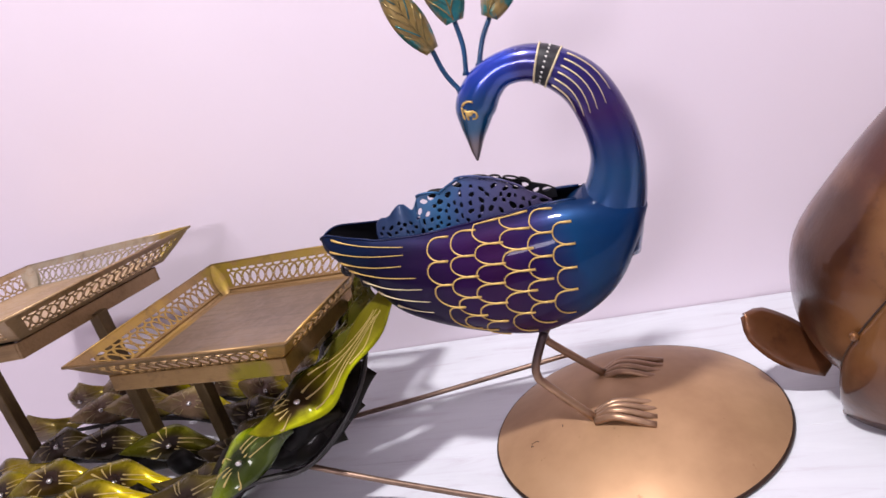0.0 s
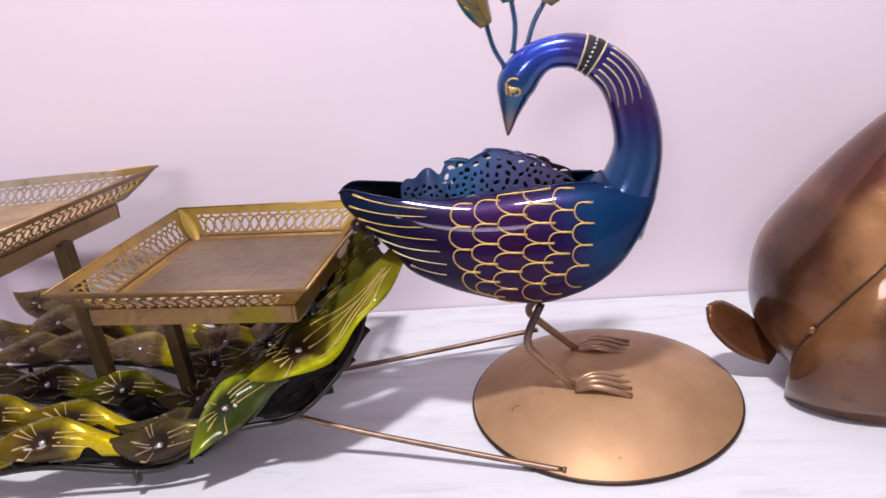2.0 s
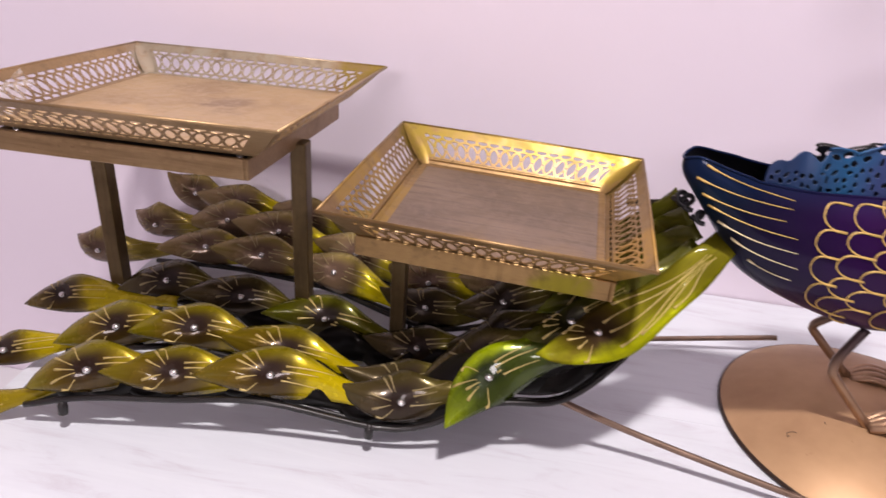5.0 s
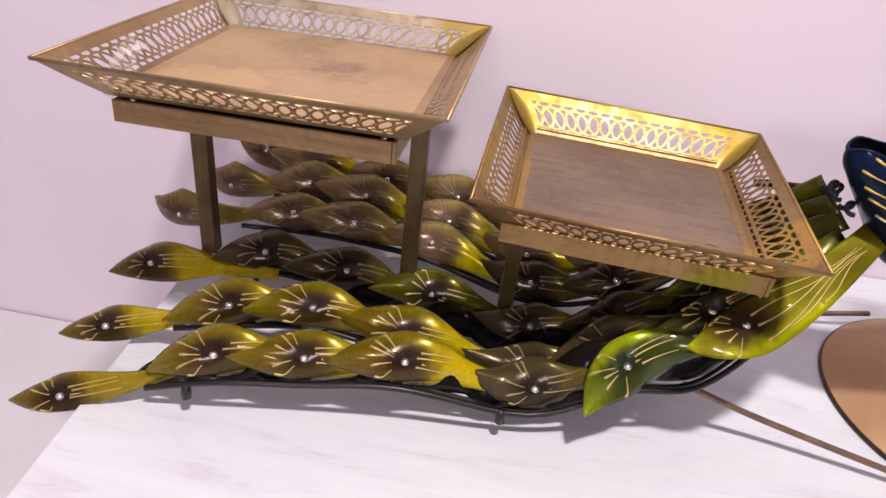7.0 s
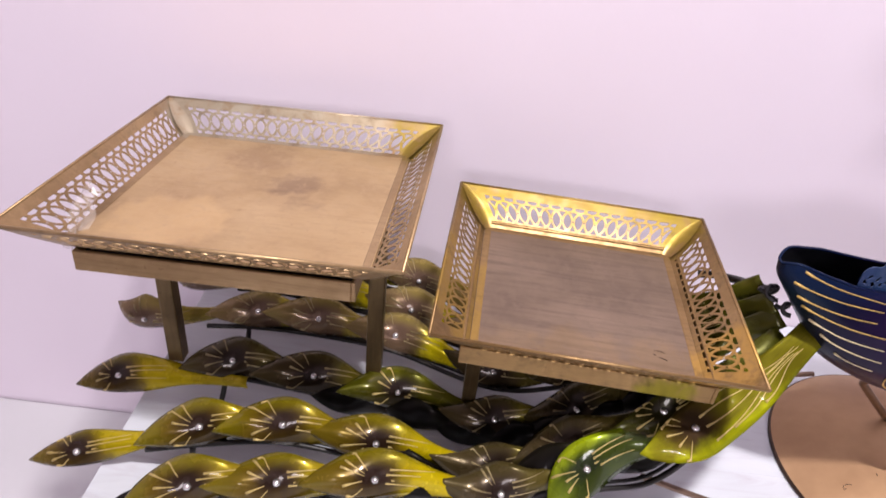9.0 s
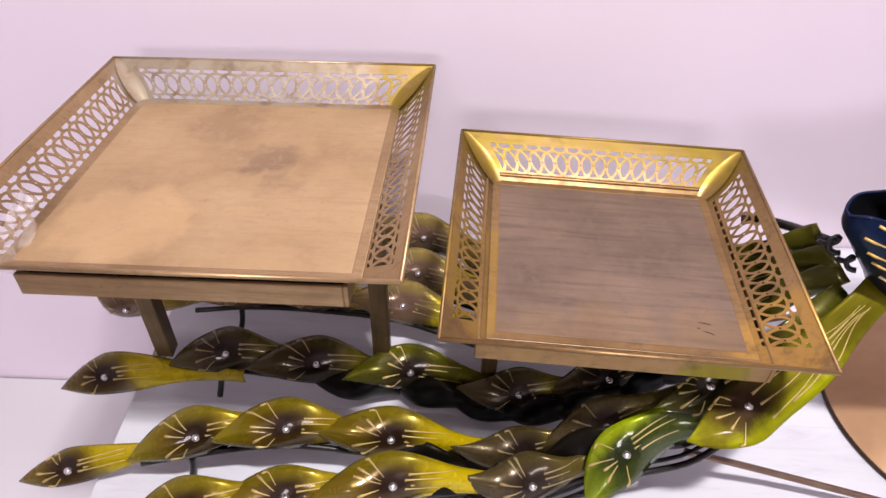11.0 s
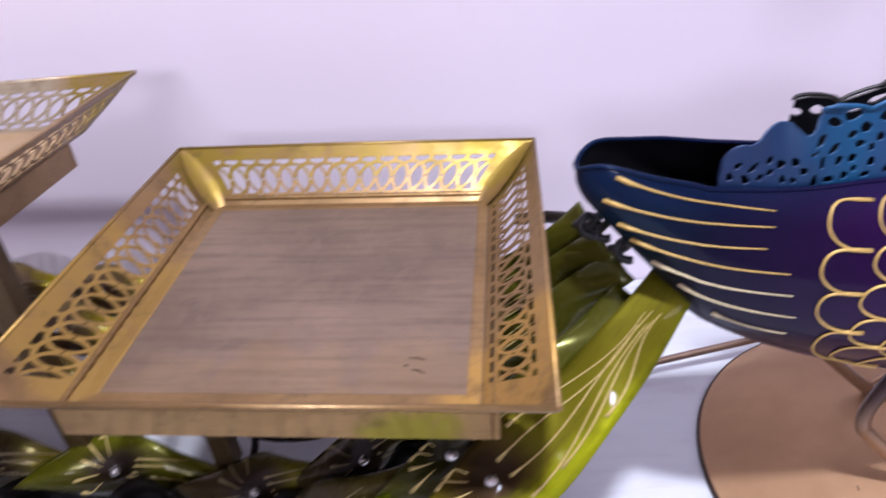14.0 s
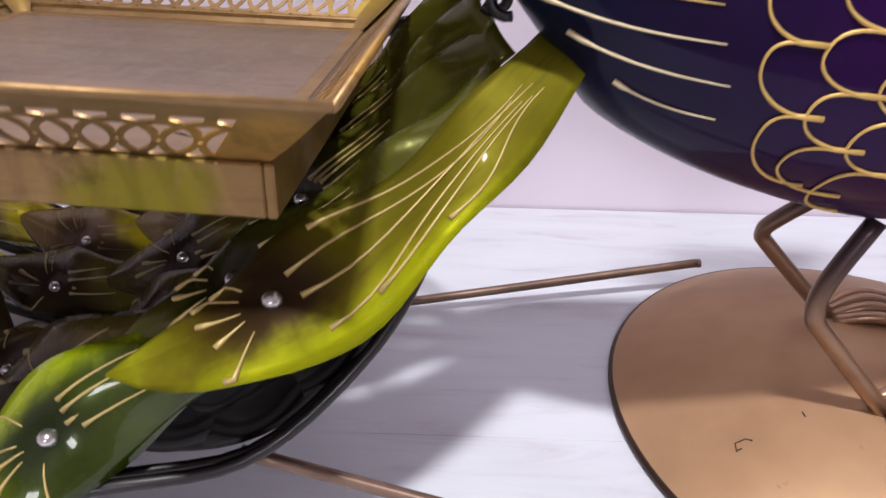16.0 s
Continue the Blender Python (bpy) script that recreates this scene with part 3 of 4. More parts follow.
bm, rows = hull_shell(0.0)
bm.faces.new(rows[0])
bm.faces.new(rows[-1])
for a, b in zip(rows, rows[1:]):  # closed shoulder in front of the bowl
    if a[0].co.x > 0.001:
        mid = [[bm.verts.new((r[0].co.x, MID + (r[0].co.y - MID) * f, r[0].co.z + 0.005 * (1 - f * f))) for f in (0.5, 0, -0.5)] for r in (a, b)]
        ra, rb = [a[0], *mid[0], a[-1]], [b[0], *mid[1], b[-1]]
        for k in range(4):
            bm.faces.new((ra[k], ra[k + 1], rb[k + 1], rb[k]))
bmesh.ops.remove_doubles(bm, verts=bm.verts, dist=0.00005)
body = part("body", bm, M_BODY, bird, "purple and blue lacquered boat-shaped body")
bm, rows = hull_shell(0.0016, 2, -6)
part("bowl_lining", bm, M_INSIDE, body, "black inside of the bowl")
rim = bmesh.new()
edge = [(x, middle(x) - w * girth(0, curl(x)), zr) for x, zb, zr, w in HULL if x < 0.002]
edge = edge[::-1] + [(x, middle(x) + w * girth(0, curl(x)), zr) for x, zb, zr, w in HULL if x < 0.002]
tube(rim, edge, 0.0011, 6)
part("bowl_rim", rim, M_BODY, body)

bm = bmesh.new()
rows = []
for k in range(8):  # apron that closes the bowl towards the neck
    f = k / 7
    x = -0.026 + 0.029 * f
    zb, zr, w = hull_at(x)
    z = zr - 0.024 * (1 - f) ** 1.4 - 0.0004
    half = w * girth((zr - z) / (zr - zb)) - 0.0012
    rows.append([bm.verts.new((x, MID + half * s, z + 0.003 * (1 - s * s) * f)) for s in (-1, -0.6, -0.2, 0.2, 0.6, 1)])
grid_faces(bm, rows)
part("shoulder_apron", bm, M_BODY, body)

# raised paint lines of the tail feathers
for (x0, z0), (x1, z1) in zip([(-0.1970, 0.9815), (-0.2015, 0.9720), (-0.1955, 0.9612), (-0.1900, 0.9540), (-0.1810, 0.9432), (-0.1700, 0.9330), (-0.1560, 0.9202)],
                              [(-0.1375, 0.9660), (-0.1380, 0.9610), (-0.1410, 0.9535), (-0.1315, 0.9430), (-0.1290, 0.9330), (-0.1255, 0.9215), (-0.1265, 0.9110)]):
    pts, rad = [], []
    for k in range(13):
        f = k / 12
        bend = -0.0012 * math.sin(math.pi * f)
        pts.append(flank(x0 + (x1 - x0) * f, z0 + (z1 - z0) * f ** 0.85 + bend))
        rad.append((0.00100 if k < 2 else 0.00056) * (1 - 0.5 * f))
    part("feather_line", tube(bmesh.new(), pts, rad, 6), M_CREAM if z0 < 0.95 else M_GOLD, body)

# painted scales: columns of open loops, each running from one joint of its column to the next
rng = random.Random(4)
COLUMNS = [  # joints: x, its drift and bend from row to row, z, its drop and bend; width of a loop, rows
    (-0.1000, -0.0037, 0.00129, 0.9669, 0.0137, 0.00143, 0.0165, 4), (-0.0792, -0.0024, 0.00039, 0.9675, 0.0144, 0.00038, 0.0205, 5),
    (-0.0592, 0.0008, -0.00055, 0.9712, 0.0128, 0.00050, 0.0225, 6), (-0.0390, 0.0026, -0.00080, 0.9740, 0.0100, 0.00095, 0.0225, 6),
    (-0.0194, -0.0014, -0.00030, 0.9716, 0.0132, 0.00077, 0.0180, 5), (-0.0080, 0.0020, -0.00114, 0.9617, 0.0130, 0.00114, 0.0150, 4)]
for jx, drift, bend, jz, drop, sink, wide, count in COLUMNS:
    joints = [(jx + drift * r + bend * r * r + rng.uniform(-0.0012, 0.0012), jz - drop * r - sink * r * r + rng.uniform(-0.0007, 0.0007)) for r in range(count + 1)]
    for (xa, za), (xb, zb) in zip(joints, joints[1:]):
        reach = wide * rng.uniform(0.93, 1.07) * (0.8 if za < 0.90 else 1.0)
        pts, rad = [], []
        for k in range(21):
            f = k / 20
            out = math.sin(math.pi * f ** 0.85) ** 0.80 if 0 < f < 1 else 0.0
            ez = za + (zb - za) * (0.5 - 0.5 * math.cos(math.pi * f ** 1.05)) + 0.0016 * math.sin(math.pi * min(f * 2.4, 1.0))
            ex = xa + (xb - xa) * f - reach * out
            low, high = hull_at(ex)[:2]
            pts.append(flank(ex, min(max(ez, low + 0.001), high - 0.0012)))
            rad.append((0.00095 if k < 2 else 0.00050 + 0.00022 * abs(k - 10) / 10) * rng.uniform(0.92, 1.08))
        part("scale_line", tube(bmesh.new(), pts, rad, 6), M_GOLD, body)

# pierced lace crown in the bowl: two lobes and a dome of sheet metal cut through with uneven slots
LACE = [(-0.158, 0.004), (-0.1570, 0.0105), (-0.1545, 0.0150), (-0.151, 0.0172), (-0.147, 0.0170), (-0.1440, 0.0182), (-0.140, 0.0225), (-0.136, 0.0248), (-0.1320, 0.0246),
        (-0.1290, 0.0220), (-0.126, 0.0196), (-0.1232, 0.0215), (-0.1200, 0.0285), (-0.115, 0.0310), (-0.107, 0.0300), (-0.103, 0.0270), (-0.094, 0.0310), (-0.087, 0.0340),
        (-0.076, 0.0345), (-0.069, 0.0300), (-0.063, 0.0285), (-0.056, 0.0262), (-0.050, 0.0218), (-0.043, 0.0200), (-0.035, 0.0122), (-0.026, 0.0070), (-0.019, 0.0010)]
LACE_X, LACE_H = [p[0] for p in LACE], [p[1] for p in LACE]


def lace_sheet(side, lift, seed, start):
    dice = random.Random(seed)
    nu, nv = 280, 56

    def at(u, v):
        x = start + (-0.019 - start) * u
        zb, zr, w = hull_at(x)
        h = float(np.interp(x, LACE_X, LACE_H)) * lift
        lobe = 0.0016 * math.cos((x + 0.149) * 230) * v if x < -0.122 else 0.0
        lean = (w * girth(0, curl(x)) - 0.002) * (1 - 0.45 * (v * h / 0.034) ** 1.5)
        return Vector((x, middle(x) + side * (lean + lobe), zr - 0.006 + (h + 0.006) * v))
    holes = []
    for _ in range(2200):
        u, v = dice.random(), dice.uniform(0.10, 0.97)
        p = at(u, v)
        top = at(u, 1.0).z - p.z
        if p.z < hull_at(p.x)[1] + 0.0018:
            continue
        big = 1.25 if -0.075 < p.x < -0.035 and top > 0.014 else 1.0
        a, b = dice.uniform(0.0013, 0.0026) * big, dice.uniform(0.0008, 0.0015) * big
        if top < 0.007 and p.x > -0.123:
            a, b = dice.uniform(0.0020, 0.0040), dice.uniform(0.0012, 0.0019)
        if top < b + (0.0009 if p.x > -0.122 else 0.0045) or (side > 0 and top > 0.006) or (p.x < -0.122 and p.z > hull_at(p.x)[1] + 0.0105) or dice.random() < 0.5 and abs(p.x + 0.083) < 0.012:
            continue
        turn = dice.uniform(-0.5, 0.5) + (0.0 if top < 0.007 else dice.choice((0.3, 1.2, 1.9)))
        if all((p.x - q[0]) ** 2 + (p.z - q[1]) ** 2 > (0.66 * (a + b + q[2] + q[3]) + 0.0008) ** 2 for q in holes):
            holes.append((p.x, p.z, a, b, math.cos(turn), math.sin(turn)))
    spots = [[at(i / nu, j / nv) for j in range(nv + 1)] for i in range(nu + 1)]
    hx = np.array(holes)

    def pierced(x, z):
        dx, dz = x - hx[:, 0], z - hx[:, 1]
        along, across = dx * hx[:, 4] + dz * hx[:, 5], dz * hx[:, 4] - dx * hx[:, 5]
        return bool((((along / hx[:, 2]) ** 2 + (across / hx[:, 3]) ** 2 * np.clip(1 + 0.35 * along / hx[:, 2], 0.6, 1.4)) < 1).any())
    bm = bmesh.new()
    grid = [[bm.verts.new(p) for p in line] for line in spots]
    for i in range(nu):
        for j in range(nv):
            c = (spots[i][j] + spots[i + 1][j + 1]) / 2
            if not pierced(c.x, c.z):
                bm.faces.new((grid[i][j], grid[i + 1][j], grid[i + 1][j + 1], grid[i][j + 1]))
    bmesh.ops.delete(bm, geom=[v for v in bm.verts if not v.link_faces], context="VERTS")
    for _ in range(2):
        bmesh.ops.smooth_vert(bm, verts=[v for v in bm.verts if v.is_boundary], factor=0.5, use_axis_x=True, use_axis_y=True, use_axis_z=True)
    edge = bmesh.new()
    tube(edge, [at(k / 90, 1.0) for k in range(91)], 0.0007, 5)
    for x0, x1, high in ((-0.1205, -0.1035, 0.0026), (-0.1035, -0.0860, 0.0016), (-0.086, -0.068, 0.0036), (-0.068, -0.057, 0.0024), (-0.057, -0.046, 0.0018), (-0.046, -0.036, 0.0016)):  # loops of the edging
        x0, x1 = x0 + dice.uniform(-0.002, 0.002), x1 + dice.uniform(-0.002, 0.002)
        ends = [at((x - start) / (-0.019 - start), 1.0) for x in (x0, x1)]
        loop = [ends[0].lerp(ends[1], 0.5 - 0.56 * math.cos(math.pi * j / 10)) + Vector((0, 0.0012 * side * math.sin(math.pi * j / 10), high * math.sin(math.pi * j / 10) ** 0.7)) for j in range(11)]
        tube(edge, loop, 0.0009, 6)
    return bm, edge


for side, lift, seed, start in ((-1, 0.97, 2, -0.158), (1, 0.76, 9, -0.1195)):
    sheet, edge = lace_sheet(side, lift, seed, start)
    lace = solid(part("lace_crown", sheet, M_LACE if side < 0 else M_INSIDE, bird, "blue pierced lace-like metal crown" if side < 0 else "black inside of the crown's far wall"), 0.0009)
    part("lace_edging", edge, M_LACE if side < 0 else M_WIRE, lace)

# neck, head and beak in one swept form
NECK = smooth_path([
    (0.0075, 0.9340, 0.0310), (0.0170, 0.9520, 0.0268), (0.0258, 0.9698, 0.0226), (0.0318, 0.9958, 0.0190), (0.0290, 1.0228, 0.0178),
    (0.0192, 1.0490, 0.0164), (0.0016, 1.0665, 0.0144), (-0.0157, 1.0742, 0.0130), (-0.0350, 1.0737, 0.0123), (-0.0494, 1.0660, 0.0144),
    (-0.0590, 1.0535, 0.0152), (-0.0629, 1.0420, 0.0115), (-0.0658, 1.0300, 0.0067), (-0.0677, 1.0199, 0.0033), (-0.0687, 1.0136, 0.0008)], 5)


NECK_Y = -0.021


def neck_ring(i):
    x, z, r = NECK[i]
    a, b = NECK[max(i - 1, 0)], NECK[min(i + 1, len(NECK) - 1)]
    d = Vector((b[0] - a[0], 0, b[1] - a[1])).normalized()
    out = Vector((-d.z, 0, d.x))  # away from the inside of the bend
    return Vector((x, NECK_Y + (MID - NECK_Y) * max(0.0, 1 - i / 18), z)), d, out, r


def on_neck(i, angle, proud=0.0):
    """angle 0 faces the viewer's side, 90 the outside of the bend."""
    c, d, out, r = neck_ring(i)
    a = math.radians(angle)
    return c + (Vector((0, -1, 0)) * math.cos(a) * 0.92 - out * math.sin(a)) * (r + proud)


bm = bmesh.new()
rows = [[bm.verts.new(on_neck(i, 360 * k / 28)) for k in range(28)] for i in range(len(NECK))]
for a, b in zip(rows, rows[1:]):
    for k in range(28):
        bm.faces.new((a[k], a[(k + 1) % 28], b[(k + 1) % 28], b[k]))
bm.faces.new(rows[0])
bm.faces.new(rows[-1])
neck = part("neck_and_head", bm, M_NECK, bird, "curved blue and purple neck with bent head")
for i, r in ((30, 0.0007), (33, 0.0007)):
    part("neck_ring", tube(bmesh.new(), [on_neck(i, a, 0.0003) for a in range(-100, 281, 12)], r, 6), M_CREAM, neck)
bm = bmesh.new()
grid_faces(bm, [[bm.verts.new(on_neck(i, a, 0.00025)) for a in range(-180, 181, 15)] for i in (30, 31, 32, 33)])
part("neck_band", bm, M_INSIDE, neck, "black painted band between two rings")
bm = bmesh.new()
for a in range(-75, 110, 15):
    bmesh.ops.create_icosphere(bm, subdivisions=1, radius=0.0010, matrix=Matrix.Translation((on_neck(31, a, 0.0) + on_neck(32, a, 0.0)) / 2))
part("dot_row", bm, M_DOTS, neck, "row of white painted dots")
for a, n, bend in ((62, 7, -10), (40, 8, -14), (20, 8, -16), (2, 8, -16), (-18, 8, -15), (-40, 7, -12)):
    pts = [on_neck(29 - k, a + bend * (k / n) ** 2 * 1.6, 0.0003) for k in range(n)]
    part("neck_stroke", tube(bmesh.new(), pts, [0.0007 * (1 - 0.65 * k / n) for k in range(n)], 5), M_CREAM, neck)
eye_c = on_neck(51, 5, 0.0)
for shape in ([(-0.0045, 0.006), (-0.002, 0.0078), (0.001, 0.0082), (0.004, 0.0072)], [(-0.0052, -0.004), (-0.0056, 0.0005), (-0.005, 0.005)],
              [(-0.004, 0.002), (-0.002, 0.0012), (0.0, 0.0004), (0.003, 0.001)], [(-0.003, 0.003), (-0.0028, -0.001), (-0.0024, -0.005)],
              [(0.0005, -0.0045), (0.0028, -0.005), (0.0046, -0.003), (0.004, -0.0004), (0.0018, 0.0002)]):
    pts = []
    for dx, dz in shape:
        p = Vector((eye_c.x + dx, 0, eye_c.z + dz))
        i = min(range(40, 60), key=lambda j: (NECK[j][0] - p.x) ** 2 + (NECK[j][1] - p.z) ** 2)
        off = math.hypot(NECK[i][0] - p.x, NECK[i][1] - p.z)
        p.y = NECK_Y - 0.92 * math.sqrt(max(NECK[i][2] ** 2 - off ** 2, 1e-6)) - 0.0004
        pts.append(p)
    part("eye_stroke", tube(bmesh.new(), smooth_path(pts, 3), 0.0008, 6), M_GOLD, neck)

bm = bmesh.new()
bmesh.ops.create_uvsphere(bm, u_segments=10, v_segments=6, radius=0.0024, matrix=Matrix.Translation(eye_c + Vector((-0.0006, -0.0002, -0.0002))) @ Matrix.Diagonal((1.2, 0.35, 0.9, 1)))
part("eye", bm, M_GOLD, neck, "gold painted eye")

# crest: three stalks with small leaf blades
for base, mid, tip, far, width, face in (
        ((-0.0666, -0.0230, 1.0670), (-0.0742, -0.0240, 1.0824), (-0.0781, -0.0250, 1.0997), (-0.1020, -0.0310, 1.1555), 0.0098, 20),
        ((-0.0599, -0.0210, 1.0766), (-0.0569, -0.0200, 1.0959), (-0.0583, -0.0190, 1.1141), (-0.0650, -0.0170, 1.1728), 0.0125, 5),
        ((-0.0493, -0.0200, 1.0805), (-0.0430, -0.0170, 1.0968), (-0.0343, -0.0150, 1.1103), (-0.0020, -0.0090, 1.1613), 0.0125, -15)):
    stalk = part("crest_stalk", tube(bmesh.new(), smooth_path([base, mid, tip], 6), [0.0030 if k < 1 else 0.0019 for k in range(13)], 8), M_STALK, bird, "blue crest stalk")
    a, b = Vector(tip), Vector(far)
    d = (b - a).normalized()
    side = d.cross(Vector((math.sin(math.radians(face)), -1, 0.15))).normalized()
    nrm = side.cross(d).normalized()
    bm = bmesh.new()
    rows = []
    for i in range(13):
        f = i / 12
        w = width * (0.25 + 0.95 * math.sin(math.pi * min(f * 0.92 + 0.06, 1)) ** 0.8) * (1 - 0.5 * f ** 4)
        rows.append([bm.verts.new(a.lerp(b, f) + side * w * v + nrm * (0.004 * (1 - v * v) - 0.0015 * math.sin(9 * f) * abs(v))) for v in (-1, -0.6, -0.2, 0.2, 0.6, 1)])
    grid_faces(bm, rows)
    solid(part("crest_blade", bm, M_BLADE, stalk, "teal and antique gold crest blade"), 0.0008)

    def blade(f, v):
        w = width * (0.25 + 0.95 * math.sin(math.pi * min(f * 0.92 + 0.06, 1)) ** 0.8) * (1 - 0.5 * f ** 4)
        return a.lerp(b, f) + side * w * v + nrm * (0.004 * (1 - v * v) - 0.0015 * math.sin(9 * f) * abs(v) + 0.0005)
    part("vein", tube(bmesh.new(), [blade(0.02 + 0.9 * k / 10, 0.04 * math.sin(k)) for k in range(11)], [0.0007 * (1 - 0.06 * k) for k in range(11)], 6), M_CRESTG, stalk)
    for k in range(5):
        for s in (-1, 1):
            f0 = 0.10 + 0.15 * k + 0.04 * s
            part("vein", tube(bmesh.new(), [blade(min(f0 + 0.09 * q, 0.97), s * (0.06 + 0.26 * q)) for q in range(4)], [0.0005, 0.0006, 0.0006, 0.0008], 5), M_CRESTG if (k + s) % 3 else M_CREST, stalk)

# legs and feet
for hip, knee, ankle, toes_at in (((-0.052, -0.028, 0.866), (-0.0655, -0.033, 0.8290), (-0.0270, -0.0350, 0.7840), 0), ((-0.046, 0.008, 0.864), (-0.0640, 0.026, 0.8310), (-0.0200, 0.030, 0.7840), 0)):
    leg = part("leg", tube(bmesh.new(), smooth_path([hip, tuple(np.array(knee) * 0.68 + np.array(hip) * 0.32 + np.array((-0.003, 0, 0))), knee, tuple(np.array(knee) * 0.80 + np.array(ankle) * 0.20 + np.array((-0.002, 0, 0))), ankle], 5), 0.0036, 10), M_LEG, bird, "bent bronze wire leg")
    ank = Vector(ankle)
    for j in range(4):
        spread = (j - 1.5) * 0.0078
        near = ank + Vector((0.0, spread * 0.45, 0.001))
        top = ank + Vector((0.018, spread * 0.9, 0.0085 - abs(j - 1.5) * 0.001))
        end = ank + Vector((0.047 + 0.001 * j, spread * 1.2, -0.002))
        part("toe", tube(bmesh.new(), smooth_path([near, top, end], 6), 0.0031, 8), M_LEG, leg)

# domed base with dark rolled edge
R_BASE, H_BASE = 0.1232, 0.034
bm = bmesh.new()
rows = []
for i in range(17):
    r = R_BASE * i / 16
    z = 0.754 + H_BASE * (1 - (r / R_BASE) ** 2.1)
    rows.append([bm.verts.new((r * math.cos(a), r * math.sin(a), z)) for a in (2 * math.pi * k / 96 for k in range(97))])
grid_faces(bm, rows)
bmesh.ops.remove_doubles(bm, verts=bm.verts, dist=0.0003)
base = part("domed_base", bm, M_DOME, bird, "round domed bronze base")
bm = bmesh.new()
tube(bm, [((R_BASE - 0.0008) * math.cos(a), (R_BASE - 0.0008) * math.sin(a), 0.7522) for a in (2 * math.pi * k / 96 for k in range(97))], 0.0023, 8)
part("base_edge", bm, M_EDGE, base, "dark rolled edge of the base")
for hook in ([(-0.0845, -0.0445), (-0.0842, -0.0408), (-0.0800, -0.0398), (-0.0778, -0.0412)], [(-0.0840, -0.0440), (-0.0825, -0.0436)], [(-0.0560, -0.0345), (-0.0562, -0.0320)]):
    pts = [(x, y, 0.7541 + H_BASE * (1 - (math.hypot(x, y) / R_BASE) ** 2.1)) for x, y in hook]
    part("scratch", tube(bmesh.new(), pts, 0.0003, 5), M_EDGE, base, "small dark scratch on the bronze dome")

# rods from the base to the branches
ROD_F = [(-0.041, -0.1115, 0.7570), (-0.060, -0.106, 0.7565), (-0.200, -0.082, 0.775), (-0.272, -0.080, 0.797)]
ROD_B = [(-0.058, 0.1010, 0.7690), (-0.074, 0.0985, 0.7680), (-0.200, 0.0750, 0.7588), (-0.300, 0.0530, 0.7548)]
for pts in (ROD_F, ROD_B):
    part("tie_rod", tube(bmesh.new(), smooth_path(pts, 5), 0.0026, 10), M_ROD, bird, "thin brown steel rod to the base")

# ---- leaf branches ----
BRANCHES = [  # rivets from the tip inwards: x, y, z
    [(-0.722, -0.166, 0.757), (-0.614, -0.143, 0.802), (-0.552, -0.133, 0.805), (-0.482, -0.124, 0.810), (-0.385, -0.111, 0.794), (-0.321, -0.099, 0.822), (-0.251, -0.089, 0.867)],
    [(-0.724, -0.098, 0.767), (-0.625, -0.088, 0.802), (-0.561, -0.083, 0.810), (-0.487, -0.082, 0.800), (-0.387, -0.082, 0.787), (-0.330, -0.078, 0.822), (-0.268, -0.070, 0.862)],
    [(-0.727, -0.016, 0.772), (-0.623, -0.011, 0.802), (-0.552, -0.018, 0.802), (-0.478, -0.012, 0.788), (-0.388, -0.026, 0.783), (-0.318, -0.026, 0.809), (-0.256, -0.020, 0.866)],
    [(-0.730, 0.044, 0.788), (-0.623, 0.061, 0.800), (-0.563, 0.058, 0.802), (-0.487, 0.051, 0.799), (-0.390, 0.024, 0.792), (-0.318, 0.014, 0.818), (-0.250, 0.008, 0.872)],
    [(-0.704, 0.108, 0.790), (-0.622, 0.112, 0.806), (-0.562, 0.102, 0.807), (-0.476, 0.089, 0.801), (-0.395, 0.068, 0.792), (-0.320, 0.046, 0.820), (-0.256, 0.030, 0.872)],
    [(-0.690, 0.172, 0.803), (-0.630, 0.158, 0.804), (-0.550, 0.150, 0.803), (-0.472, 0.134, 0.804), (-0.395, 0.108, 0.796), (-0.325, 0.078, 0.826)]]
ROOTS = [(-0.206, -0.040, 0.918), (-0.208, -0.024, 0.928), (-0.210, -0.008, 0.932), (-0.210, 0.006, 0.934), (-0.210, 0.018, 0.936), (-0.212, 0.028, 0.944)]
TILT = [43, 39, 36, 40, 52, 56]


def leaf_width(s, v, back, tip, near, far):
    """Half width at s along the leaf, on its near (v > 0) or far side."""
    half = near if v > 0 else far
    if s < 0:
        k = min(1 + s / back, 1.0)
        root = near * (0.48 if near > 0.022 else 0.6 if near > 0.0145 else 0.34 if back > 0.08 else 0.55)
        return root + (half - root) * (0.5 - 0.5 * math.cos(math.pi * k ** (0.8 if near > 0.022 else 1.3)))
    f = s / tip
    return half * max(1 - f ** (2.1 if v > 0 else 1.6), 0.012)


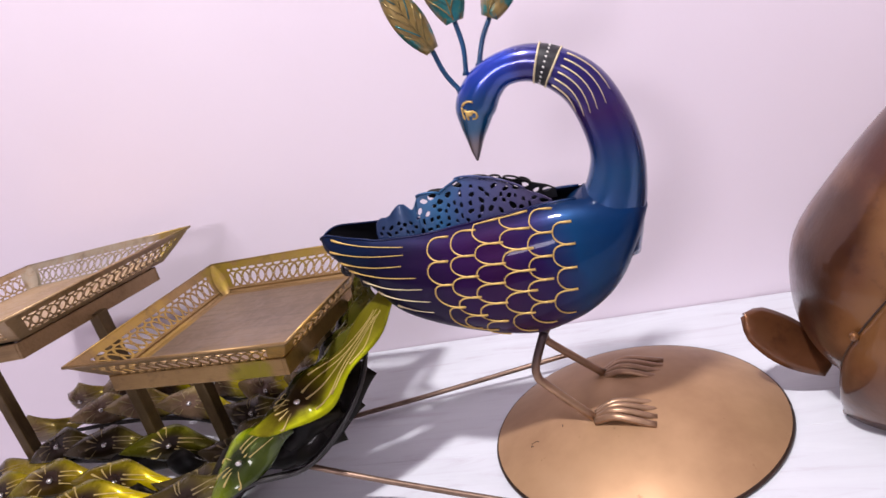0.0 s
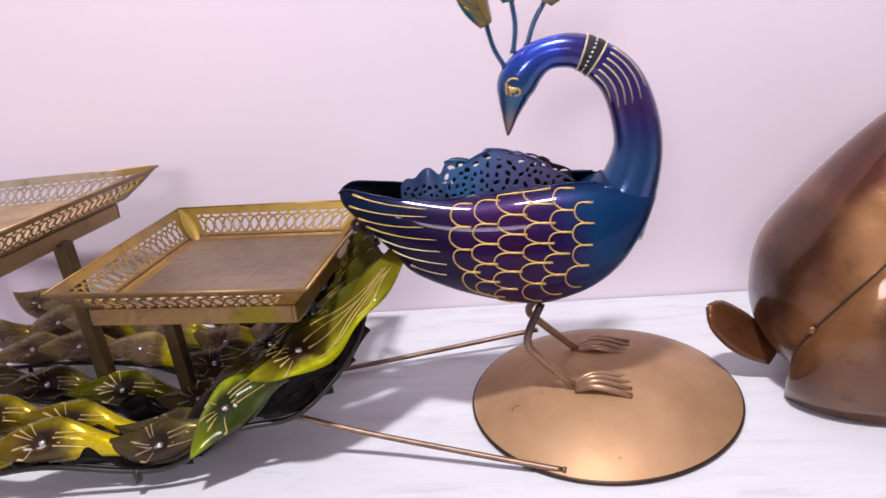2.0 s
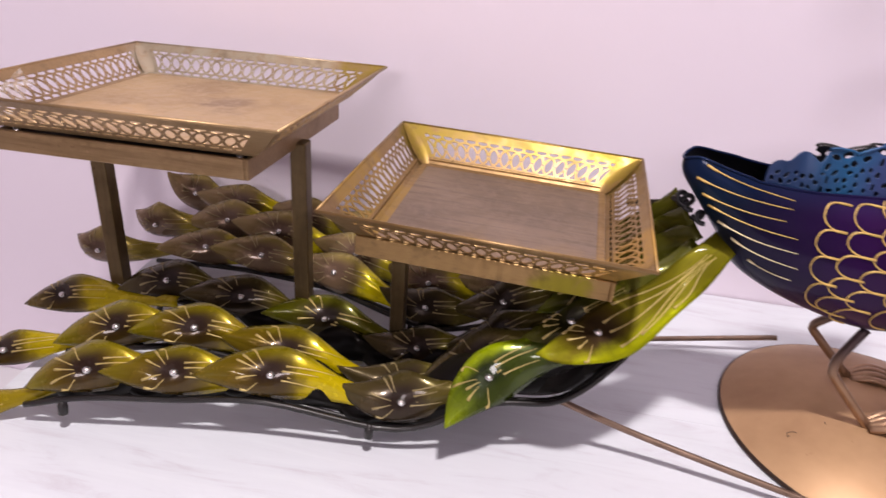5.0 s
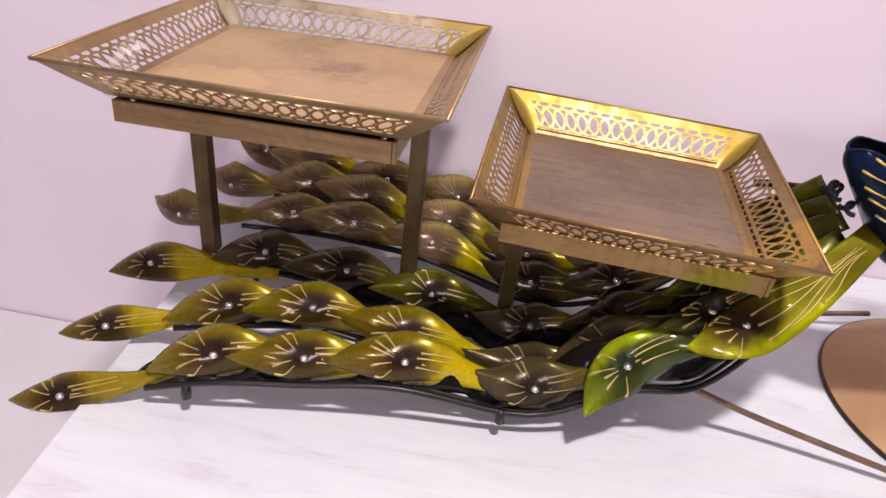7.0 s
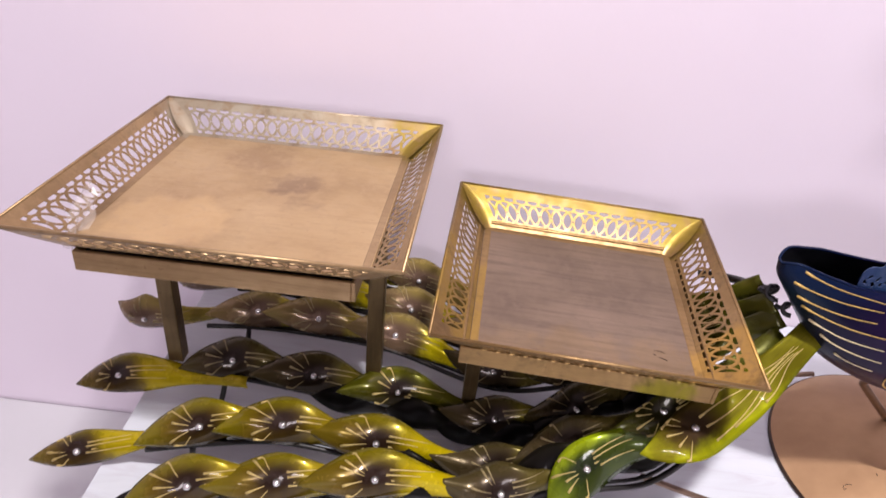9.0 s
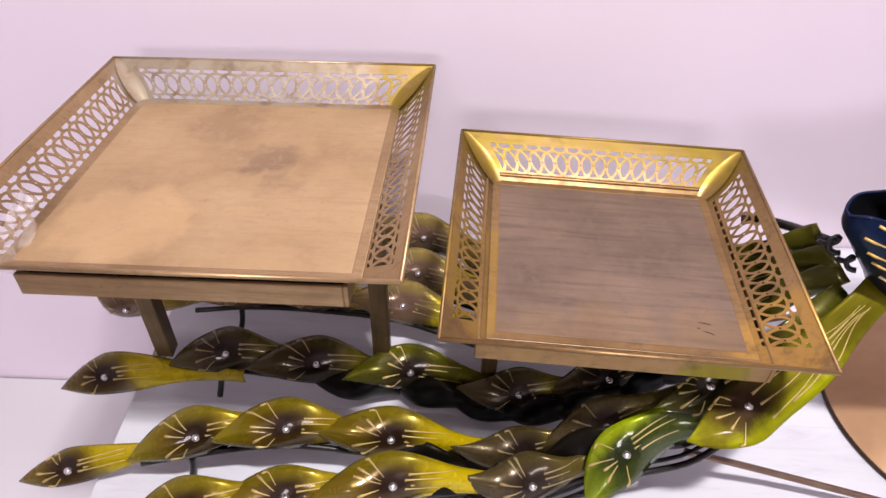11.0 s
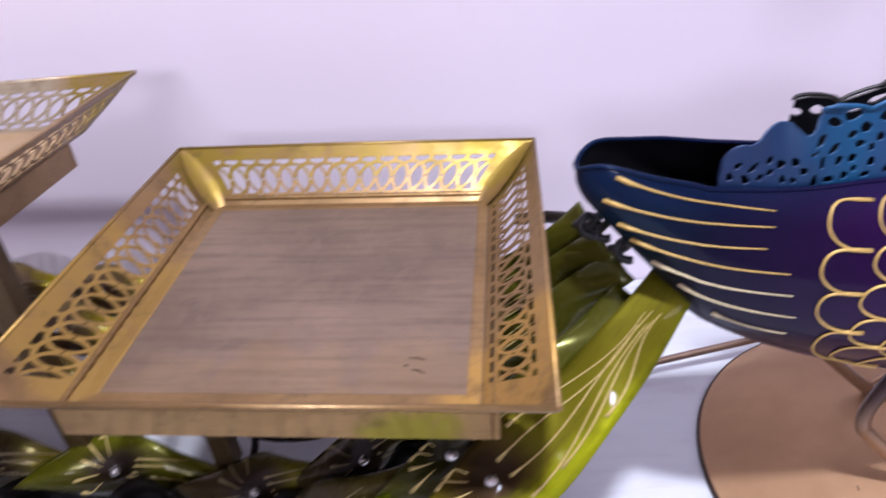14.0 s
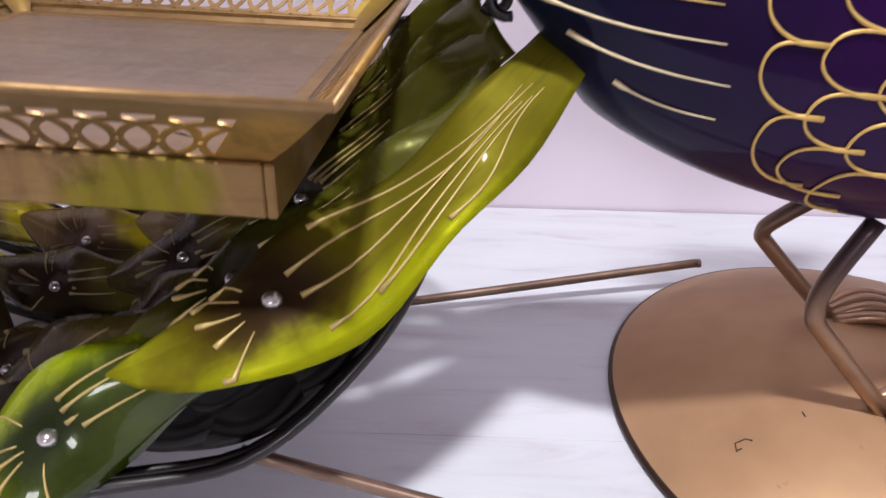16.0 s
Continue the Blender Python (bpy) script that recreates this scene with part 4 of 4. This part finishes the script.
def leaf_shape(rivet, inward, outward, lean, back, tip, near, far, curl):
    """The surface of a leaf that follows a bent line through its rivet: the point at s along it, v across (-1 far, 1 near), from the rivet."""
    mid = (outward - inward).normalized()

    def at(s, v, lift=0.0):
        if s < 0:
            f = -s / back
            c = inward * back * f * f - mid * back * (f - f * f)
            t = (mid * (1 - 2 * f) - inward * 2 * f).normalized()
        else:
            f = s / tip
            c = outward * tip * f * f + mid * tip * (f - f * f)
            t = (mid * (1 - 2 * f) + outward * 2 * f).normalized()
        n = (lean - t * lean.dot(t)).normalized()
        side = n.cross(t)
        w = leaf_width(s, v, back, tip, near, far)
        y = v * w
        hump = (0.24 if near > 0.022 else 0.52) * far * (1 - abs(v + 0.25) ** 2 / 1.5625) * min(1.0, w / near)
        dip = (0.0 if near > 0.022 else -0.0020) * math.exp(-((s / 0.010) ** 2 + (y / 0.008) ** 2))
        roll = 0.30 * math.sin(1.5 * s / far) * y
        return c + side * y + n * (hump + dip + roll + lift - curl * 0.006 * f * f)
    return at


def make_leaf(at, back, tip, near, far, place, material, label):
    bm = bmesh.new()
    uv = bm.loops.layers.uv.new("UVMap")
    nu, nv = 24, 10
    spots = [[(s, -1 + 2 * j / nv) for j in range(nv + 1)] for s in (-back + (back + tip) * i / nu for i in range(nu + 1))]
    rows = [[bm.verts.new(at(*p)) for p in line] for line in spots]
    for i in range(nu):
        for j in range(nv):
            f = bm.faces.new((rows[i][j], rows[i + 1][j], rows[i + 1][j + 1], rows[i][j + 1]))
            for loop, (a, b) in zip(f.loops, ((i, j), (i + 1, j), (i + 1, j + 1), (i, j + 1))):
                s, v = spots[a][b]
                loop[uv].uv = (0.5 + 8 * s, 0.5 + 8 * v * leaf_width(s, v, back, tip, near, far))
    leaf = solid(part("leaf", bm, material, bird, label), 0.0007)
    leaf.matrix_world = Matrix.Translation(place)
    return leaf


def leaf_details(leaf, at, back, tip, near, far, dice, stroke):
    """The rivet and the raised paint strokes that fan out from it."""
    bm = bmesh.new()
    bmesh.ops.create_uvsphere(bm, u_segments=10, v_segments=6, radius=0.0033, matrix=Matrix.Translation(at(0, 0, 0.0008)) @ Matrix.Diagonal((1, 1, 0.8, 1)))
    part("rivet", bm, M_RIVET, leaf)

    def across(s, y):
        return max(-0.92, min(0.92, y / leaf_width(s, y, back, tip, near, far)))
    for deg in (-56, -32, -10, 12, 36):
        a = math.radians(deg + dice.uniform(-8, 8))
        start = dice.uniform(0.008, 0.011)
        reach = max(min(0.030, tip * 0.60) * dice.uniform(0.72, 1.0), start + 0.006)
        pts, rad = [], []
        for k in range(6):
            r = start + (reach - start) * k / 5
            s, y = r * math.cos(a), r * math.sin(a) * (1 + 0.25 * k / 5)
            pts.append(at(s, across(s, y), 0.0005))
            rad.append((0.00028, 0.00036, 0.00044, 0.00060, 0.00104, 0.00098)[k])
        part("paint_stroke", tube(bmesh.new(), pts, rad, 6), stroke, leaf)
    wide = near > 0.022
    if wide:  # long strokes that draw together towards the root
        for start, side, end, close in ((0.020, -0.0125, 0.098, -0.0022), (0.007, -0.0045, 0.092, -0.0012), (0.0075, 0.0035, 0.100, 0.0), (0.009, 0.0150, 0.094, 0.0012), (0.026, 0.0145, 0.097, 0.0024), (0.054, 0.0135, 0.101, 0.0034)):
            pts, rad = [], []
            for k in range(13):
                f = k / 12
                s = -start - (end - start) * f
                y = close + (side - close) * (1 - f) ** 1.2 + 0.0016 * math.sin(2 * math.pi * f) * (1 if side > 0 else -1)
                pts.append(at(s, across(s, y), 0.0004))
                rad.append((0.00105 if k < 1 else 0.00058) * (1 - 0.6 * f))
            part("paint_stroke", tube(bmesh.new(), pts, rad, 6), stroke, leaf)
    for v in () if wide else (-0.58, -0.28, 0.02, 0.34):
        start = dice.uniform(0.007, 0.013)
        reach = min(back * dice.uniform(0.42, 0.66), 0.046)
        pts, rad = [], []
        for k in range(9):
            f = k / 8
            s = -start - (reach - start) * f
            y = v * (far if v < 0 else near) * (0.55 + 0.1 * f)
            pts.append(at(s, across(s, y), 0.0004))
            rad.append((0.00100 if k < 1 else 0.00060) * (1 - 0.6 * f))
        part("paint_stroke", tube(bmesh.new(), pts, rad, 6), stroke, leaf)


dice = random.Random(11)
for b, rivets in enumerate(BRANCHES):
    pts = [(x, y - (0.006 if b == 0 else 0), z - 0.021) for x, y, z in rivets] + [ROOTS[b]]
    pts[0] = tuple(0.45 * a + 0.55 * c - (0.014 if k == 2 else 0) for k, (a, c) in enumerate(zip(rivets[0], rivets[1])))
    if len(rivets) > 6:
        pts[-2] = (pts[-2][0] + 0.012, pts[-2][1] + 0.006, pts[-2][2] - 0.014)
    if b == 0:
        pts[-2:] = [(-0.268, -0.090, 0.803), (-0.230, -0.070, 0.830), (-0.210, -0.050, 0.858), (-0.200, -0.034, 0.890)]
    else:
        pts.pop()
    wire = part("branch_wire", tube(bmesh.new(), smooth_path(pts, 6), 0.0024, 8), M_WIRE, bird, "black lacquered branch wire")
    part("branch_wire", tube(bmesh.new(), smooth_path([(x, y + 0.009, z - 0.004) for x, y, z in pts[1:-2]], 5), 0.0018, 6), M_WIRE, bird)
    if b == 0:
        for dx, dy, dz, r in ((-0.010, 0.018, 0.006, 0.0026),):
            part("branch_wire", tube(bmesh.new(), smooth_path([(x + dx, y + dy, z + dz) for x, y, z in pts[3:-2]], 6), r, 8), M_WIRE, bird)
    for i, (x, y, z) in enumerate(rivets):
        here = Vector((x, y, z))
        inner = Vector(rivets[i + 1]) if i + 1 < len(rivets) else Vector(ROOTS[b])
        outer = Vector(rivets[i - 1]) if i else here * 2 - inner
        last = i == len(rivets) - 1 and b < 5
        tilt = math.radians(TILT[b] + dice.uniform(-6, 6))
        lean = Vector((0.0, -math.sin(tilt), math.cos(tilt)))
        inward = (inner - here).normalized()
        outward = ((outer - here).normalized() + Vector((0, -0.20 + dice.uniform(-0.1, 0.1), 0.20))).normalized()
        if i == 0:
            outward = Vector((-0.96, 0.10 if b in (3, 5) else -0.22, -0.10 if b < 3 else 0.10)).normalized()
        back, tip, near, far = 0.066, 0.052 * dice.uniform(0.92, 1.08), 0.0140, 0.0225 * dice.uniform(0.92, 1.08)
        mat, label = M_LEAF, "olive and gold lacquered metal leaf"
        if i == 0:
            back, tip, near, far = 0.104, 0.043, 0.0105, 0.0165
            if b in (3, 4):
                tilt = math.radians(72)
                lean = Vector((0.0, -math.sin(tilt), math.cos(tilt)))
                outward, back, tip, near, far = Vector((-0.9, -0.1, 0.35)).normalized(), 0.090, 0.030, 0.0140, 0.025
        elif i == 3:
            back = 0.076
        if b == 2 and i == 0:
            inward, back, near, far = Vector((0.100, -0.012, 0.024)).normalized(), 0.122, 0.0135, 0.0205
        elif b == 2 and i in (2, 3):
            outward = (outward + Vector((0, -0.22, 0))).normalized()
        if b == 0 and i == 5:
            mat, label = M_LEAFG, "bright green lacquered metal leaf"
            lean = Vector((0.06, -math.sin(math.radians(36)), math.cos(math.radians(36)))).normalized()
            outward, back, tip, near, far = Vector((-0.025, -0.036, -0.016)).normalized(), 0.066, 0.047, 0.019, 0.021
        elif last:
            mat, label = (M_LEAFY if b == 0 else M_LEAFR), "long yellow-green lacquered metal leaf"
            inward = Vector(((0.077, 0.046, 0.062), (0.090, 0.040, 0.062), (0.068, -0.006, 0.066), (0.055, -0.028, 0.068), (0.056, -0.040, 0.073))[b]).normalized()
            back, tip, near, far = (0, 0.108, 0.094, 0.090, 0.098)[b], 0.046, 0.0150, 0.0120
            if b == 0:
                outward, back, near, far = Vector((-0.040, -0.024, -0.004)).normalized(), 0.115, 0.0222, 0.0168
                lean = Vector((-0.04, -math.sin(math.radians(29)), math.cos(math.radians(29)))).normalized()
        elif b < 4 and (i >= 4 or (b == 2 and i in (1, 2))):
            # dusky brown, its colour darkened further for the shade under the trays
            mat, label = M_LEAFD, "dusky brown lacquered metal leaf, partly darkened as shade under the trays"
        elif b == 2 and i == 3:
            mat, label = M_LEAFO, "dark olive lacquered metal leaf"
        elif b >= 3:
            mat, label = M_LEAFB, "brown and olive lacquered metal leaf"
        if b > 3 and not last and i:
            near, far = 0.0165, 0.0235
        if b == 5 and i == 0:
            mat, outward, back, tip, near, far = M_LEAFB, Vector((-0.031, -0.010, 0.026)).normalized(), 0.066, 0.040, 0.017, 0.024
        at = leaf_shape(here, inward, outward, lean, back, tip, near, far, dice.uniform(0.7, 1.3))
        leaf = make_leaf(at, back, tip, near, far, here - lean * (0.24 if near > 0.022 else 0.52) * far * 0.9, mat, label)
        leaf_details(leaf, at, back, tip, near, far, dice, M_STROKED if mat in (M_LEAFD, M_LEAFB) else M_STROKE)
    # near-black leaves added under the branch to fill its gaps with shade and leaf backs
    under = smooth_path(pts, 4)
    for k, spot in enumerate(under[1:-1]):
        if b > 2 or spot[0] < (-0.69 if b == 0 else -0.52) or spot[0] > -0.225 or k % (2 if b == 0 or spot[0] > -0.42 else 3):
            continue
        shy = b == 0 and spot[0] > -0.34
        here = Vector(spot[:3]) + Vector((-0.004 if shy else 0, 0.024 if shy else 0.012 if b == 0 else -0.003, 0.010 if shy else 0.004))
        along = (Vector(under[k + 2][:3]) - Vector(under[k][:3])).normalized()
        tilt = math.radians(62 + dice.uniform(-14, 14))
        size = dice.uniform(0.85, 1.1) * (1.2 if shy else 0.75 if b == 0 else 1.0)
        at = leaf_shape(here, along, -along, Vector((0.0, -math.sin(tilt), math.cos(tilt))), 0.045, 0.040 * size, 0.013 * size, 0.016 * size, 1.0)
        make_leaf(at, 0.045, 0.040 * size, 0.013 * size, 0.016 * size, here, M_LEAFU, "near-black leaf added to darken the gap under the branch")
    # short pegs that hold the branch off the table
    for px in (-0.632, -0.405):
        if b > 3 and px < -0.5:
            continue
        xs = [q[0] for q in pts]
        py, pz = float(np.interp(px, xs, [q[1] for q in pts])), float(np.interp(px, xs, [q[2] for q in pts]))
        if b == 0:
            part("bolt_end", tube(bmesh.new(), [(px, py, pz), (px, py - 0.001, pz - 0.004), (px, py - 0.002, pz - 0.011)], [0.0026, 0.0036, 0.0036], 8), M_WIRE, bird)
            continue
        part("support_peg", tube(bmesh.new(), smooth_path([(px, py, pz - 0.001), (px - 0.001, py - 0.002, (pz + 0.7535) / 2), (px - 0.004, py - 0.005, 0.7530)], 4), 0.0026, 8), M_WIRE, bird)

# curled wire ends where the branches meet the tail, and the flat bar behind them
for x, y, z, s in ((-0.199, -0.022, 0.948, 0.52), (-0.191, -0.014, 0.942, 0.66), (-0.184, -0.025, 0.936, 0.48)):
    pts = [(x - 0.0075 * s * (math.cos(a) + 1) - 0.0006 * a, y + 0.0014 * a, z + 0.0075 * s * math.sin(a)) for a in (0.5 * k for k in range(-4, 12))]
    part("wire_curl", tube(bmesh.new(), pts, 0.0019, 6), M_INSIDE, bird)
part("tail_bar", tube(bmesh.new(), smooth_path([(-0.198, -0.008, 0.940), (-0.203, 0.018, 0.927), (-0.212, 0.038, 0.917), (-0.221, 0.044, 0.914), (-0.231, 0.047, 0.911)], 5), 0.0034, 8), M_WIRE, bird)

# ---- tray rests: strip frame on two posts each ----


def tray_rest(cx, cy, top, half, tilt, roll, turn, posts, metal, lift, sink=0.0, proud=0.0):
    m = pose(cx, cy, top, tilt, roll, turn)
    for k in range(4):
        q = m @ pose(0, 0, 0, 0, 0, 90 * k)
        part("rest_strip", bevelled((-half, -half, -0.0155 + proud), (half - 0.003, -half + 0.003, proud), 0.0006, q, 1), metal, bird, "bronze strip of the tray rest", smooth=False)
        part("rest_ledge", bevelled((-half + 0.003, -half + 0.003, -0.0060 - sink), (half - 0.003, -half + 0.014, -0.0040 - sink), 0.0004, q, 1), M_POST, bird, smooth=False)
    # added black sheet: stands in for the shade in the gap under the tray
    part("rest_gap_shade", bevelled((-half + 0.0032, -half + 0.0032, -0.0034 - sink), (half - 0.0032, half - 0.0032, -0.0016 - sink), 0.0004, m, 1), M_INSIDE, bird, "added black sheet that darkens the gap under the tray", smooth=False)
    bar = m @ pose(0, -0.01, 0)
    part("rest_crossbar", bevelled((-half + 0.003, -0.006, -0.012), (half - 0.003, 0.006, lift), 0.0006, bar, 1), M_POST, bird, smooth=False)
    for sx, sy in ((-1, -1), (1, -1), (1, 1), (-1, 1)):
        spot = (sx * (half - 0.010), sy * (half - 0.010))
        part("rest_stud", tube(bmesh.new(), [m @ Vector((*spot, -0.003 - sink)), m @ Vector((*spot, lift))], 0.0028, 8), M_RIVET, bird, "small silver stud under the tray")
    for x, y, z0, w in posts:
        part("post", bevelled((x - w, y - 0.007, z0), (x + w, y + 0.007, top - 0.006), 0.0012), M_POST, bird, "dark bronze square post", smooth=False)


tray_rest(-0.3334, 0.0050, 0.9028, 0.0915, -1.1, 1.15, -2.6, ((-0.412, 0.002, 0.776, 0.0062), (-0.262, 0.002, 0.84, 0.0062)), M_STRIPY, -0.0026, 0.0030, 0.0060)
tray_rest(-0.598, 0.012, 0.9495, 0.097, -3.6, -1.0, -1.2, ((-0.680, 0.006, 0.782, 0.0068), (-0.500, 0.006, 0.782, 0.0068)), M_STRIP, 0.0034, 0.0, 0.0030)

# ---- brown metal ornament ----
pot = thing("metal_ornament", "large brown patinated metal egg-shaped ornament with leaf feet", "ornament")
CX, CY = 0.290, 0.024
PROFILE = smooth_path([(0.762, 0.040), (0.764, 0.085), (0.775, 0.122), (0.800, 0.143), (0.833, 0.150), (0.879, 0.144), (0.922, 0.115), (0.967, 0.077), (1.001, 0.040), (1.018, 0.010)], 4)
FLAT = 0.66


def section(deg, r):
    """A point of the rounded oblong section, r its half length."""
    a = math.radians(deg)
    c, s = math.cos(a), math.sin(a)
    k = (abs(c) ** 2.4 + abs(s) ** 2.4) ** (-1 / 2.4)
    return CX + r * k * c, CY + FLAT * r * k * s


bm = bmesh.new()
rows = [[bm.verts.new((*section(360 * k / 72, r), z)) for k in range(73)] for z, r in PROFILE]
grid_faces(bm, rows)
bmesh.ops.remove_doubles(bm, verts=bm.verts, dist=0.0002)
shell = part("shell", bm, M_PATINA, pot, "brown and gold patinated metal shell")


def shell_point(deg, z, proud):
    return Vector((*section(deg, float(np.interp(z, [p[0] for p in PROFILE], [p[1] for p in PROFILE])) + proud), z))


def ridge(deg):
    return min(0.777 + 0.0037 * (deg - 204), 0.955)


bm = bmesh.new()
rows = []
for i in range(33):
    deg = 204 + 120 * i / 32
    top = shell_point(deg, ridge(deg), 0.0025)
    foot = Vector((*section(deg, 0.139), 0.7525))
    rows.append([bm.verts.new(foot.lerp(top, v) + Vector((math.cos(math.radians(deg)), math.sin(math.radians(deg)), 0)) * (0.15 * (top.z - foot.z) * math.sin(math.pi * v))) for v in (0, 0.12, 0.25, 0.4, 0.55, 0.7, 0.82, 0.92, 1.0)])
grid_faces(bm, rows)
solid(part("foot_flap", bm, M_PATINA, pot, "dark brown curved metal flap over the foot"), 0.0016)
part("seam", tube(bmesh.new(), [shell_point(204 + 120 * i / 32, ridge(204 + 120 * i / 32), 0.0034) for i in range(33)], 0.0008, 6), M_EDGE, pot, "dark seam of the flap")
bm = bmesh.new()
bmesh.ops.create_uvsphere(bm, u_segments=10, v_segments=6, radius=0.0035, matrix=Matrix.Translation(shell_point(220, 0.837, 0.005)))
part("knob", bm, M_PATINA, pot)
bm = bmesh.new()
rows = []
a, b = Vector((0.160, 0.024, 0.774)), Vector((0.100, 0.030, 0.824))
for i in range(13):
    f = i / 12
    w = 0.0205 * (0.40 + 0.62 * math.sin(math.pi * min(f * 0.80 + 0.12, 1))) * max(1 - (max(f - 0.80, 0) / 0.21) ** 2.6, 0.03)
    c = a.lerp(b, f)
    d = (b - a).normalized()
    up = Vector((0.35, -0.72, 0.60))
    up = (up - d * up.dot(d)).normalized()
    side = up.cross(d)
    rows.append([bm.verts.new(c + side * w * v + up * (0.005 * (1 - v * v) - 0.004 * math.sin(math.pi * f))) for v in (-1, -0.7, -0.35, 0, 0.35, 0.7, 1)])
grid_faces(bm, rows)
solid(part("leaf_foot", bm, M_PATINA, pot, "brown curled metal leaf"), 0.0016)


# ---- scrap of clear film caught in the larger tray ----
film = Nodes("crumpled_clear_film")
M_FILM = film.set(Base_Color=(0.74, 0.70, 0.66), Roughness=0.26, Alpha=0.26, Specular_IOR_Level=0.7)
bm = bmesh.new()
fold = random.Random(21)
rows = [[bm.verts.new((-0.024 + 0.048 * i / 9, fold.uniform(-0.0035, 0.0035), 0.002 + 0.019 * j / 5 + fold.uniform(-0.0015, 0.0015))) for j in range(6)] for i in range(10)]
grid_faces(bm, rows)
scrap = part("film_scrap", bm, M_FILM, None, "", False)
scrap.matrix_world = pose(-0.6950, -0.058, 0.9640, -3, -36, 84)
tagged(scrap, "crumpled scrap of clear plastic film against the tray side", "plastic film")
